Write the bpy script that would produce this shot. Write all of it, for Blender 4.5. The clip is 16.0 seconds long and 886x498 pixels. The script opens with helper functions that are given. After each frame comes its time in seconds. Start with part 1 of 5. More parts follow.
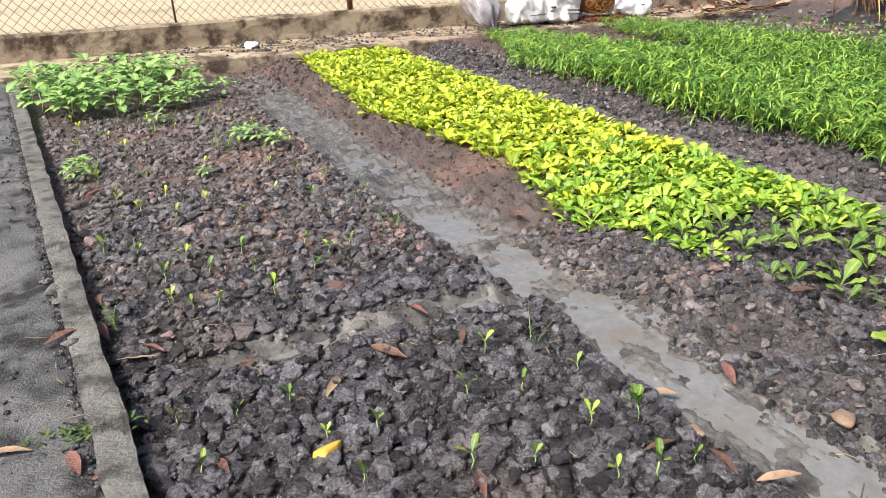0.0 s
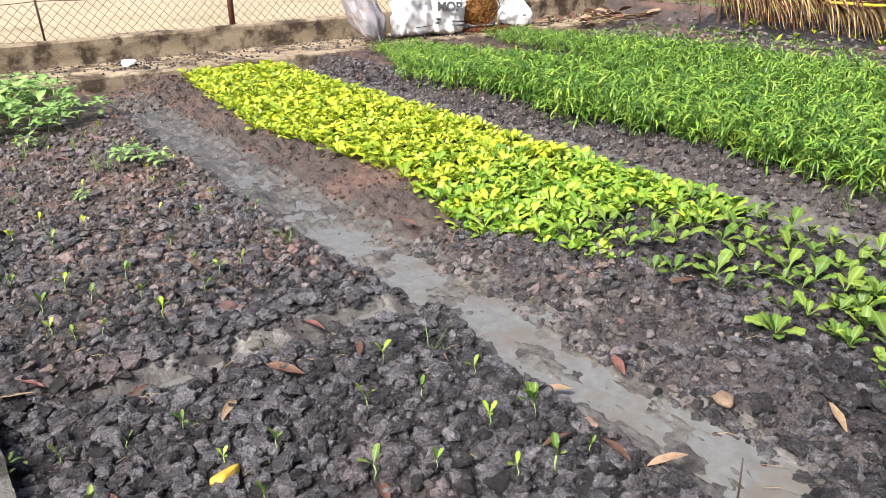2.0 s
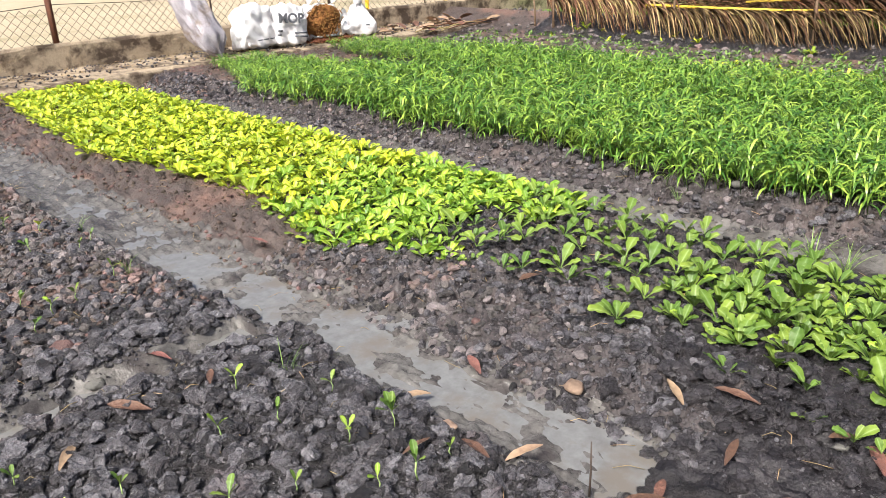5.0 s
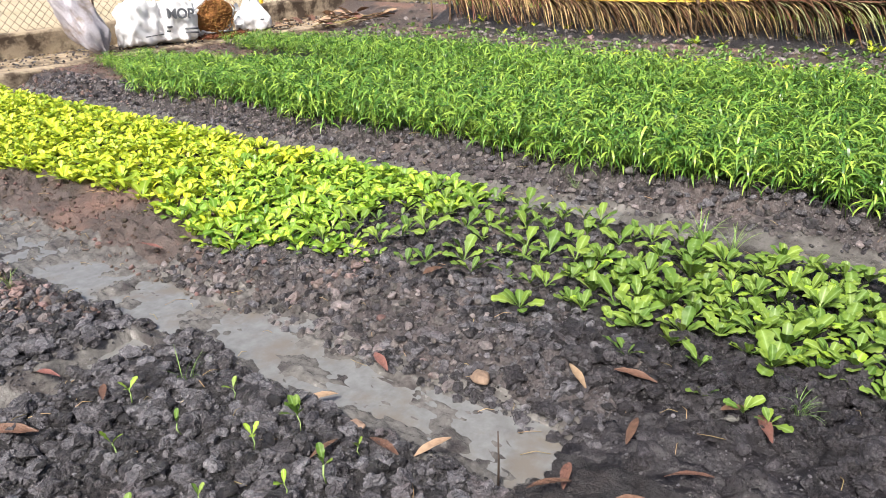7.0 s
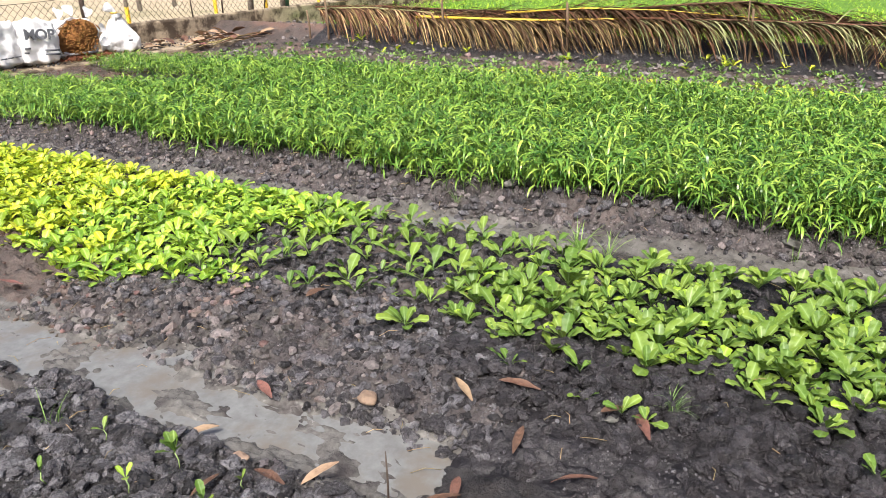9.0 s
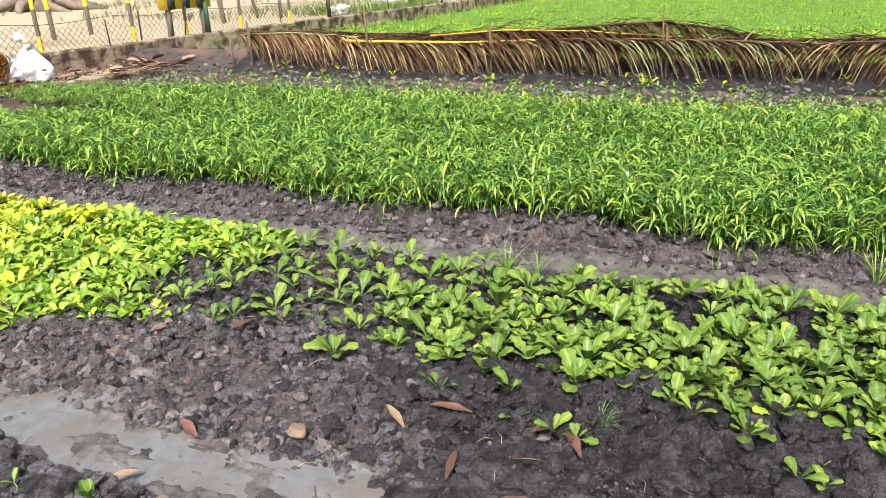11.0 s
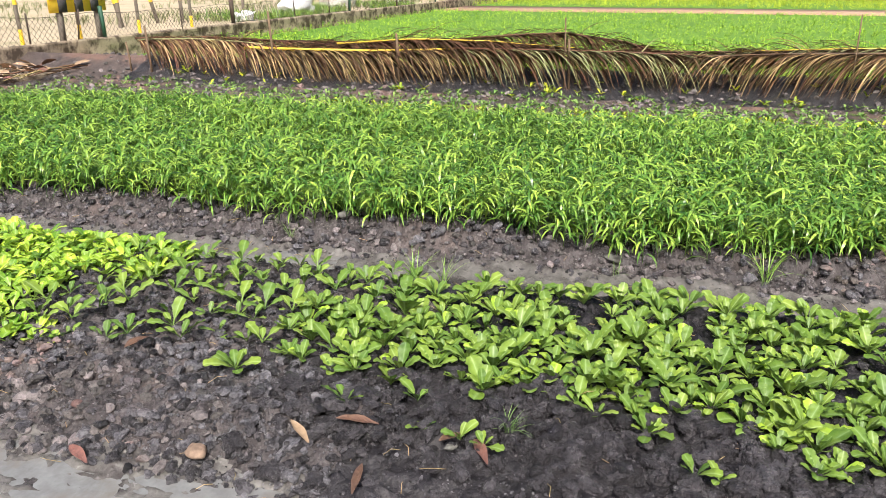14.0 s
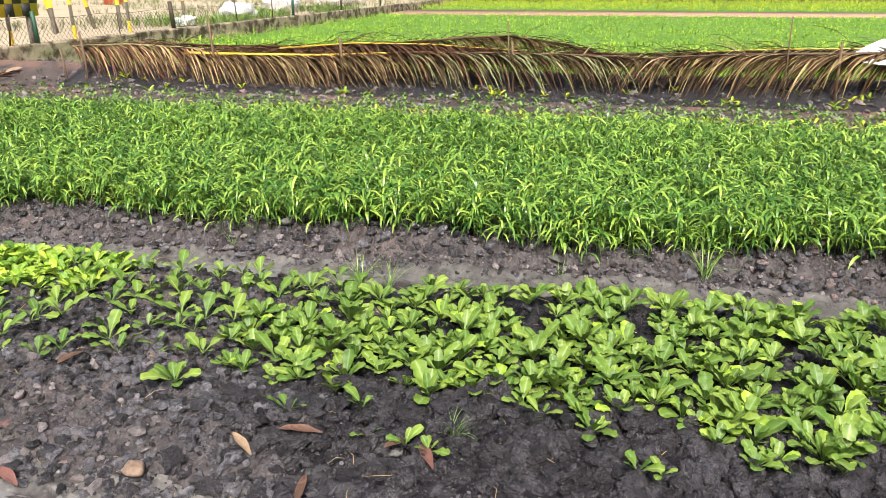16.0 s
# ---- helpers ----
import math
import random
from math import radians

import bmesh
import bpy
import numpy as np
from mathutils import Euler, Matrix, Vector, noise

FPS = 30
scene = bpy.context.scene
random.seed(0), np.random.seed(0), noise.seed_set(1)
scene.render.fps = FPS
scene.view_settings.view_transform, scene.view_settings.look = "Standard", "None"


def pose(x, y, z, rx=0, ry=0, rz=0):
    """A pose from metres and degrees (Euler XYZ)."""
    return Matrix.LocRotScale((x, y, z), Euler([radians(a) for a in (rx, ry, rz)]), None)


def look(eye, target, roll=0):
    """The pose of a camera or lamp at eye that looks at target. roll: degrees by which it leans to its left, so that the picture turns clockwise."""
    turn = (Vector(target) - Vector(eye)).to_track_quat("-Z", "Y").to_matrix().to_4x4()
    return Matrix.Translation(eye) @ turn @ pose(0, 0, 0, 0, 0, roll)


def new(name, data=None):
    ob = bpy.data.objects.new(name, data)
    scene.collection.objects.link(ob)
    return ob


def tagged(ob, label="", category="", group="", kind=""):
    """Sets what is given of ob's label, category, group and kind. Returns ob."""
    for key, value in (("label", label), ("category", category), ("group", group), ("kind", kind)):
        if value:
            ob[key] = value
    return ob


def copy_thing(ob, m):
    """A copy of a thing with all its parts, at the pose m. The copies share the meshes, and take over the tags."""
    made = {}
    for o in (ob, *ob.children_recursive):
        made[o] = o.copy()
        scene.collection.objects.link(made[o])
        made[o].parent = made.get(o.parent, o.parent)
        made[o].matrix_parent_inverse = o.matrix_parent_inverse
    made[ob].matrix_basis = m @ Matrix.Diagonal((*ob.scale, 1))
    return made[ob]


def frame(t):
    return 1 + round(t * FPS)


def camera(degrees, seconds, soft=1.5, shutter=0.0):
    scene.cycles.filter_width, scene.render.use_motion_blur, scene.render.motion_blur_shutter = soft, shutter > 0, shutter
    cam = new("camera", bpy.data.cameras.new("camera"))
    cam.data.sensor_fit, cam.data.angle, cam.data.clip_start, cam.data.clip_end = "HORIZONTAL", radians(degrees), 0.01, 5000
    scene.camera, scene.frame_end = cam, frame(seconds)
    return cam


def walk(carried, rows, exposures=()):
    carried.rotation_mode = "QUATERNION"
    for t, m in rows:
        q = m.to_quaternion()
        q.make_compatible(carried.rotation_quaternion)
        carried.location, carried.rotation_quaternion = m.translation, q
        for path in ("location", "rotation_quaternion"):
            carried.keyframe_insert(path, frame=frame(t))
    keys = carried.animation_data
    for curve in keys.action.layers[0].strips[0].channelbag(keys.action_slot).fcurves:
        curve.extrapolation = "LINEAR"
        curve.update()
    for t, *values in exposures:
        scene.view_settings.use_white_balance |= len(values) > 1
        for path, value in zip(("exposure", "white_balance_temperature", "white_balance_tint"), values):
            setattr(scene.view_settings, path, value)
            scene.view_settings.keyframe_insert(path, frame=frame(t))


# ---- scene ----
cam = camera(60.9, 16.0, 0.5)
PATH = [
    (0, (0.53, -0.309, 1.067), (1.333, 1.339, 0.267), -1.3),
    (0.5, (0.535, -0.313, 1.068), (1.378, 1.317, 0.273), -1.6),
    (1, (0.535, -0.321, 1.069), (1.449, 1.28, 0.291), -1.3),
    (1.5, (0.54, -0.326, 1.07), (1.52, 1.238, 0.298), -1.5),
    (2, (0.545, -0.328, 1.065), (1.58, 1.197, 0.288), -1.3),
    (2.5, (0.55, -0.328, 1.065), (1.632, 1.159, 0.28), -1.2),
    (3, (0.562, -0.326, 1.066), (1.685, 1.127, 0.274), -1.3),
    (3.5, (0.571, -0.33, 1.067), (1.74, 1.09, 0.281), -1.1),
    (4, (0.577, -0.339, 1.065), (1.795, 1.044, 0.289), -1.3),
    (6.5, (0.606, -0.361, 1.064), (2.03, 0.81, 0.289), -1.7),
    (7, (0.612, -0.362, 1.063), (2.071, 0.757, 0.278), -1.5),
    (7.5, (0.616, -0.369, 1.064), (2.117, 0.692, 0.278), -1.4),
    (8, (0.623, -0.375, 1.064), (2.169, 0.631, 0.288), -1.4),
    (8.5, (0.628, -0.38, 1.064), (2.221, 0.553, 0.296), -0.9),
    (9, (0.634, -0.382, 1.06), (2.263, 0.506, 0.312), -0.9),
    (11.5, (0.66, -0.403, 1.063), (2.397, 0.306, 0.371), -1.0),
    (12, (0.659, -0.405, 1.063), (2.411, 0.272, 0.375), -0.4),
    (12.5, (0.665, -0.412, 1.061), (2.427, 0.234, 0.371), -0.3),
    (13, (0.672, -0.413, 1.06), (2.455, 0.176, 0.369), -0.0),
    (13.5, (0.675, -0.414, 1.059), (2.47, 0.144, 0.375), 0.0),
    (14, (0.681, -0.416, 1.058), (2.486, 0.113, 0.377), -0.0),
    (14.5, (0.686, -0.417, 1.057), (2.497, 0.087, 0.374), -0.2),
    (15, (0.691, -0.427, 1.057), (2.514, 0.049, 0.387), -0.4),
    (15.5, (0.696, -0.43, 1.053), (2.527, 0.009, 0.381), -0.2),
    (16, (0.697, -0.438, 1.055), (2.536, -0.032, 0.383), -0.1),
]
walk(cam, [(t, look(eye, target, roll)) for t, eye, target, roll in PATH])

# ---- daylight: bright hazy sky, weak warm sun ----
world = bpy.data.worlds.new("sky")
scene.world = world
world.use_nodes = True
wn = world.node_tree.nodes
sky = wn.new("ShaderNodeTexSky")
sky.sky_type, sky.sun_disc = "NISHITA", False
SUN_EL, SUN_AZ = radians(50), radians(-106)
sky.sun_elevation, sky.sun_rotation = SUN_EL, SUN_AZ
sky.air_density, sky.dust_density, sky.ozone_density = 0.6, 7.0, 1.0
world.node_tree.links.new(sky.outputs[0], wn["Background"].inputs[0])
wn["Background"].inputs[1].default_value = 0.088
sun_data = bpy.data.lights.new("sun", "SUN")
sun_data.energy, sun_data.angle, sun_data.color = 2.8, radians(13), (1.0, 0.97, 0.91)
sun = new("sun", sun_data)
sun.matrix_world = look((math.sin(SUN_AZ) * math.cos(SUN_EL) * 20, math.cos(SUN_AZ) * math.cos(SUN_EL) * 20, math.sin(SUN_EL) * 20), (0, 0, 0))
scene.view_settings.exposure = 1.09

rng = np.random.default_rng(7)


# ---- materials ----
def mat(name, c1, c2, scale=6.0, rough=0.6, bump=0.3, fine=60.0, spec=0.5, metal=0.0, jitter=0.0, translucent=0.0, depth=0.01, dirt=None, dirt_scale=1.5, dirt_cut=0.55, coat=0.0, rib=None, byobject=True):
    """Two-tone surface with coarse and fine variation, relief and, if wished, stains."""
    m = bpy.data.materials.new(name)
    m.use_nodes = True
    nt = m.node_tree
    nd, ln = nt.nodes, nt.links
    b = nd["Principled BSDF"]
    tc = nd.new("ShaderNodeTexCoord")
    n1, n2 = nd.new("ShaderNodeTexNoise"), nd.new("ShaderNodeTexNoise")
    for n, sc, dt in ((n1, scale, 4), (n2, fine, 5)):
        n.inputs["Scale"].default_value, n.inputs["Detail"].default_value, n.inputs["Roughness"].default_value = sc, dt, 0.62
        ln.new(tc.outputs["Object"], n.inputs["Vector"])
    ramp = nd.new("ShaderNodeMapRange")
    ramp.inputs[1].default_value, ramp.inputs[2].default_value = 0.32, 0.68
    add = nd.new("ShaderNodeMix")
    add.data_type = "FLOAT"
    add.inputs[0].default_value = 0.4
    ln.new(n1.outputs[0], add.inputs[2]), ln.new(n2.outputs[0], add.inputs[3])
    ln.new(add.outputs[0], ramp.inputs[0])
    mix = nd.new("ShaderNodeMix")
    mix.data_type = "RGBA"
    mix.inputs[6].default_value, mix.inputs[7].default_value = (*c1, 1), (*c2, 1)
    ln.new(ramp.outputs[0], mix.inputs[0])
    out = mix.outputs[2]
    if dirt:
        n3 = nd.new("ShaderNodeTexNoise")
        n3.inputs["Scale"].default_value, n3.inputs["Detail"].default_value, n3.inputs["Roughness"].default_value = dirt_scale, 8, 0.65
        ln.new(tc.outputs["Object"], n3.inputs["Vector"])
        r3 = nd.new("ShaderNodeMapRange")
        r3.inputs[1].default_value, r3.inputs[2].default_value = dirt_cut - 0.06, dirt_cut + 0.08
        ln.new(n3.outputs[0], r3.inputs[0])
        mx = nd.new("ShaderNodeMix")
        mx.data_type = "RGBA"
        mx.inputs[7].default_value = (*dirt, 1)
        ln.new(r3.outputs[0], mx.inputs[0]), ln.new(out, mx.inputs[6])
        out = mx.outputs[2]
    if rib:
        at, pw, mr = nd.new("ShaderNodeAttribute"), nd.new("ShaderNodeMath"), nd.new("ShaderNodeMix")
        at.attribute_name, pw.operation, mr.data_type = "rib", "POWER", "RGBA"
        pw.inputs[1].default_value = 7.0
        mr.inputs[7].default_value = (*rib, 1)
        ln.new(at.outputs["Fac"], pw.inputs[0]), ln.new(pw.outputs[0], mr.inputs[0]), ln.new(out, mr.inputs[6])
        out = mr.outputs[2]
    if jitter:
        geo, info, hsv = nd.new("ShaderNodeNewGeometry"), nd.new("ShaderNodeObjectInfo"), nd.new("ShaderNodeHueSaturation")
        sm = nd.new("ShaderNodeMath")
        sm.operation = "ADD"
        ln.new(geo.outputs["Random Per Island"], sm.inputs[0]), ln.new(info.outputs["Random"] if byobject else geo.outputs["Random Per Island"], sm.inputs[1])
        for sock, lo, hi in (("Value", 1 - jitter, 1 + jitter), ("Hue", 0.5 + jitter * 0.06, 0.5 - jitter * 0.06)):
            mr = nd.new("ShaderNodeMapRange")
            mr.inputs[2].default_value, mr.inputs[3].default_value, mr.inputs[4].default_value = 2.0, lo, hi
            ln.new(sm.outputs[0], mr.inputs[0]), ln.new(mr.outputs[0], hsv.inputs[sock])
        ln.new(out, hsv.inputs["Color"])
        out = hsv.outputs[0]
    ln.new(out, b.inputs["Base Color"])
    b.inputs["Roughness"].default_value, b.inputs["Metallic"].default_value = rough, metal
    b.inputs["Specular IOR Level"].default_value, b.inputs["Coat Weight"].default_value = spec, coat
    rr = nd.new("ShaderNodeMapRange")
    rr.inputs[3].default_value, rr.inputs[4].default_value = max(rough - 0.2, 0.03), min(rough + 0.2, 1)
    ln.new(n1.outputs[0], rr.inputs[0]), ln.new(rr.outputs[0], b.inputs["Roughness"])
    if bump:
        bp = nd.new("ShaderNodeBump")
        bp.inputs["Strength"].default_value, bp.inputs["Distance"].default_value = bump, depth
        ln.new(n2.outputs[0], bp.inputs["Height"]), ln.new(bp.outputs[0], b.inputs["Normal"])
    if translucent:
        tr, ms = nd.new("ShaderNodeBsdfTranslucent"), nd.new("ShaderNodeMixShader")
        ms.inputs[0].default_value = translucent
        ln.new(out, tr.inputs["Color"])
        ln.new(b.outputs[0], ms.inputs[1]), ln.new(tr.outputs[0], ms.inputs[2])
        ln.new(ms.outputs[0], nd["Material Output"].inputs[0])
    return m


# Ground kept darker than its clods: shade of the gaps is in the colour.
M_SOIL = mat("wet_dark_soil_gap_shade", (0.005, 0.0048, 0.0054), (0.050, 0.047, 0.050), 15, 0.34, 1.0, 150, 0.35, depth=0.010, dirt=(0.065, 0.053, 0.051), dirt_scale=2.0, dirt_cut=0.60)
# Wet mud; its pale grey also carries the sky's reflection as base colour.
M_MUD = mat("smooth_wet_mud_sky_grey", (0.060, 0.056, 0.052), (0.180, 0.172, 0.162), 19, 0.18, 0.8, 70, 0.5, depth=0.006, dirt=(0.055, 0.049, 0.047), dirt_scale=9, dirt_cut=0.55)
M_DARKSOIL = mat("black_wet_mud", (0.004, 0.0037, 0.0045), (0.034, 0.031, 0.035), 16, 0.24, 1.0, 60, 0.42, depth=0.009)
M_DARKCLOD = mat("black_wet_clod", (0.006, 0.0056, 0.0068), (0.055, 0.050, 0.056), 28, 0.24, 1.0, 140, 0.5, jitter=0.5, depth=0.010, byobject=False)
M_DRYSOIL = mat("drier_brown_soil", (0.030, 0.024, 0.022), (0.130, 0.102, 0.092), 13, 0.42, 1.0, 110, 0.38, depth=0.010, dirt=(0.175, 0.108, 0.086), dirt_scale=2.2, dirt_cut=0.56)
M_DRYCLOD = mat("drier_soil_clod", (0.026, 0.023, 0.023), (0.225, 0.200, 0.195), 26, 0.36, 1.0, 140, 0.45, jitter=0.7, depth=0.010, dirt=(0.19, 0.135, 0.115), dirt_scale=2.2, dirt_cut=0.58, byobject=False)
M_BANK = mat("grey_brown_wet_bank_soil", (0.012, 0.0105, 0.011), (0.096, 0.083, 0.084), 14, 0.24, 1.0, 80, 0.5, depth=0.010, dirt=(0.115, 0.092, 0.087), dirt_scale=3.0, dirt_cut=0.60)
M_CLOD = mat("soil_clod", (0.008, 0.0076, 0.0092), (0.122, 0.115, 0.127), 30, 0.24, 1.0, 140, 0.6, jitter=0.8, depth=0.010, dirt=(0.100, 0.079, 0.076), dirt_scale=2.0, dirt_cut=0.60, byobject=False)
M_REDCLOD = mat("reddish_soil_clod", (0.045, 0.030, 0.025), (0.15, 0.098, 0.078), 12, 0.5, 0.9, 160, 0.4, jitter=0.55, depth=0.006, byobject=False)
# Muddy water, base colour raised and cooled to include the mirrored sky.
M_WATER = mat("muddy_water_sky_pale", (0.135, 0.135, 0.131), (0.215, 0.219, 0.220), 32, 0.03, 0.14, 24, 1.0, depth=0.003, dirt=(0.155, 0.140, 0.120), dirt_scale=5, dirt_cut=0.56)
M_SAND = mat("pale_dry_yard_sand", (0.36, 0.30, 0.205), (0.48, 0.41, 0.30), 1.2, 0.95, 0.4, 14, 0.2, dirt=(0.25, 0.23, 0.14), dirt_scale=0.6, dirt_cut=0.60)
M_FIELD = mat("field_soil_with_green_growth", (0.060, 0.140, 0.022), (0.16, 0.29, 0.045), 3, 0.8, 0.5, 18, 0.2)
M_CONC = mat("weathered_concrete", (0.27, 0.215, 0.155), (0.50, 0.41, 0.295), 5, 0.88, 1.0, 70, 0.3, dirt=(0.085, 0.062, 0.045), dirt_scale=5.5, dirt_cut=0.50)
M_KERB = mat("grey_kerb_concrete", (0.095, 0.095, 0.088), (0.205, 0.20, 0.185), 8, 0.75, 0.8, 90, 0.3, dirt=(0.042, 0.040, 0.036), dirt_scale=11, dirt_cut=0.53)
M_SLAB = mat("old_path_concrete", (0.060, 0.061, 0.062), (0.200, 0.202, 0.200), 5, 0.42, 0.9, 130, 0.4, dirt=(0.020, 0.019, 0.018), dirt_scale=7, dirt_cut=0.51)
M_RUST = mat("rusty_brown_steel", (0.09, 0.035, 0.022), (0.17, 0.075, 0.045), 20, 0.8, 0.4, 120, 0.3)
M_DARKBAR = mat("dark_steel_bar", (0.04, 0.032, 0.028), (0.09, 0.06, 0.045), 20, 0.7, 0.3, 120, 0.4)
M_WIRE = mat("rusty_fence_wire", (0.035, 0.027, 0.02), (0.085, 0.062, 0.045), 15, 0.7, 0, 80, 0.4, metal=0.2)
M_GREENP = mat("dark_green_paint", (0.012, 0.06, 0.038), (0.03, 0.10, 0.06), 12, 0.55, 0.2, 80, 0.5)
M_YELLOW = mat("yellow_road_paint", (0.75, 0.48, 0.02), (0.85, 0.60, 0.06), 8, 0.5, 0.2, 60, 0.5)
M_BLACK = mat("black_road_paint", (0.02, 0.02, 0.02), (0.06, 0.055, 0.05), 8, 0.6, 0.2, 60, 0.4)
M_GREYPOST = mat("grey_brown_post", (0.10, 0.085, 0.07), (0.20, 0.17, 0.14), 10, 0.8, 0.4, 60, 0.3)
M_RED = mat("faded_red_plastic", (0.50, 0.10, 0.05), (0.62, 0.18, 0.10), 5, 0.6, 0.1, 60, 0.4)
M_LEAF = mat("mustard_leaf_green", (0.038, 0.098, 0.014), (0.188, 0.295, 0.044), 18, 0.40, 0.6, 60, 0.30, jitter=0.55, translucent=0.20, depth=0.004, rib=(0.26, 0.38, 0.14))
M_YLEAF = mat("young_mustard_leaf_yellow_green", (0.23, 0.36, 0.018), (0.50, 0.57, 0.034), 14, 0.38, 0.45, 90, 0.45, jitter=0.42, translucent=0.22, depth=0.004, rib=(0.58, 0.65, 0.18), byobject=False)
M_MIDLEAF = mat("young_mustard_leaf_green", (0.13, 0.28, 0.020), (0.34, 0.49, 0.048), 14, 0.38, 0.45, 90, 0.4, jitter=0.42, translucent=0.22, depth=0.004, rib=(0.46, 0.60, 0.20), byobject=False)
M_BLADE = mat("water_spinach_leaf", (0.024, 0.095, 0.012), (0.275, 0.465, 0.074), 9, 0.33, 0.1, 60, 0.45, jitter=0.58, translucent=0.17, byobject=False)
M_FIELDLEAF = mat("field_crop_leaf", (0.13, 0.30, 0.028), (0.38, 0.56, 0.060), 1.2, 0.5, 0.1, 30, 0.4, jitter=0.5, translucent=0.25, byobject=False)
M_YELLOWFIELD = mat("yellowing_crop_leaf", (0.26, 0.40, 0.03), (0.48, 0.55, 0.05), 1.2, 0.5, 0.1, 30, 0.4, jitter=0.35, translucent=0.25, byobject=False)
M_STEM = mat("pale_green_stem", (0.22, 0.36, 0.10), (0.38, 0.50, 0.20), 12, 0.5, 0.1, 60, 0.4, jitter=0.2)
M_BEAN = mat("bean_leaf", (0.11, 0.26, 0.05), (0.30, 0.47, 0.15), 16, 0.5, 0.4, 110, 0.40, jitter=0.42, translucent=0.22, depth=0.003, rib=(0.44, 0.60, 0.28))
M_PALE = mat("pale_seedling_leaf", (0.085, 0.19, 0.036), (0.23, 0.36, 0.10), 12, 0.55, 0.2, 60, 0.35, jitter=0.4, translucent=0.2)
M_DEAD = mat("dead_brown_leaf", (0.060, 0.030, 0.024), (0.23, 0.115, 0.080), 18, 0.42, 0.7, 90, 0.45, jitter=0.55)
M_DEADPALE = mat("dry_tan_leaf", (0.20, 0.125, 0.08), (0.42, 0.30, 0.20), 18, 0.7, 0.4, 70, 0.3, jitter=0.35)
M_STRAW = mat("dry_straw_frond", (0.13, 0.090, 0.040), (0.48, 0.37, 0.17), 9, 0.65, 0.2, 60, 0.35, jitter=0.6)
M_FBROWN = mat("brown_frond", (0.024, 0.014, 0.008), (0.150, 0.078, 0.036), 9, 0.6, 0.2, 60, 0.4, jitter=0.65)
M_FGREEN = mat("fading_green_frond", (0.13, 0.15, 0.06), (0.37, 0.37, 0.19), 9, 0.6, 0.2, 60, 0.35, jitter=0.5)
M_RACHIS = mat("yellow_frond_stalk", (0.50, 0.34, 0.03), (0.66, 0.48, 0.07), 6, 0.5, 0.2, 50, 0.4)
M_WOOD = mat("weathered_stake_wood", (0.10, 0.07, 0.045), (0.22, 0.15, 0.10), 12, 0.85, 0.5, 70, 0.2)
M_SACK = mat("white_woven_sack", (0.70, 0.70, 0.71), (0.82, 0.82, 0.83), 4, 0.5, 0.35, 140, 0.4, dirt=(0.48, 0.44, 0.40), dirt_scale=5, dirt_cut=0.66)
M_GREYSACK = mat("dusty_lilac_plastic_sack", (0.30, 0.28, 0.32), (0.46, 0.44, 0.48), 7, 0.40, 0.5, 60, 0.5, dirt=(0.22, 0.175, 0.15), dirt_scale=5, dirt_cut=0.56)
M_HUSK = mat("brown_husk_compost", (0.10, 0.038, 0.012), (0.36, 0.18, 0.055), 26, 0.9, 1.0, 70, 0.2, jitter=0.3, depth=0.02)
M_DARKHUSK = mat("dark_red_brown_compost", (0.09, 0.03, 0.016), (0.18, 0.07, 0.035), 22, 0.9, 0.9, 90, 0.2, jitter=0.3)
M_INK = mat("dark_grey_print", (0.07, 0.075, 0.09), (0.13, 0.135, 0.15), 20, 0.6, 0, 60, 0.3)
M_STONE = mat("tan_stone", (0.15, 0.10, 0.072), (0.29, 0.21, 0.155), 30, 0.8, 0.6, 90, 0.3, jitter=0.25)
M_WHITE = mat("white_plastic", (0.75, 0.75, 0.74), (0.84, 0.84, 0.83), 5, 0.5, 0.2, 50, 0.4)
M_LEMON = mat("yellow_rind", (0.46, 0.29, 0.03), (0.66, 0.46, 0.09), 25, 0.5, 0.4, 90, 0.4)
M_MOSS = mat("dark_moss", (0.03, 0.06, 0.015), (0.09, 0.14, 0.04), 20, 0.8, 0.5, 80, 0.2, jitter=0.4)
M_TRUNK = mat("grey_root_bark", (0.13, 0.10, 0.08), (0.30, 0.25, 0.20), 6, 0.9, 0.8, 40, 0.2)


# ---- mesh tools ----
def mesh_np(name, verts, face_sets, materials, smooth=True, slots=None):
    """A mesh from arrays: verts (n, 3) and arrays of faces with equal corner counts."""
    me = bpy.data.meshes.new(name)
    verts = np.asarray(verts, dtype=np.float32)
    rib = verts[:, 3].copy() if verts.shape[1] == 4 else None
    verts = np.ascontiguousarray(verts[:, :3])
    me.vertices.add(len(verts))
    me.vertices.foreach_set("co", verts.ravel())
    loops = np.concatenate([f.ravel() for f in face_sets]).astype(np.int32)
    counts = np.concatenate([np.full(len(f), f.shape[1]) for f in face_sets])
    me.loops.add(len(loops))
    me.loops.foreach_set("vertex_index", loops)
    me.polygons.add(len(counts))
    me.polygons.foreach_set("loop_start", np.concatenate([[0], np.cumsum(counts)[:-1]]).astype(np.int32))
    for m in materials if isinstance(materials, (list, tuple)) else [materials]:
        me.materials.append(m)
    if slots is not None:
        me.polygons.foreach_set("material_index", np.asarray(slots, dtype=np.int32))
    me.polygons.foreach_set("use_smooth", np.full(len(counts), smooth))
    me.update(calc_edges=True)
    if rib is not None:
        me.attributes.new("rib", "FLOAT", "POINT").data.foreach_set("value", rib)
    return me


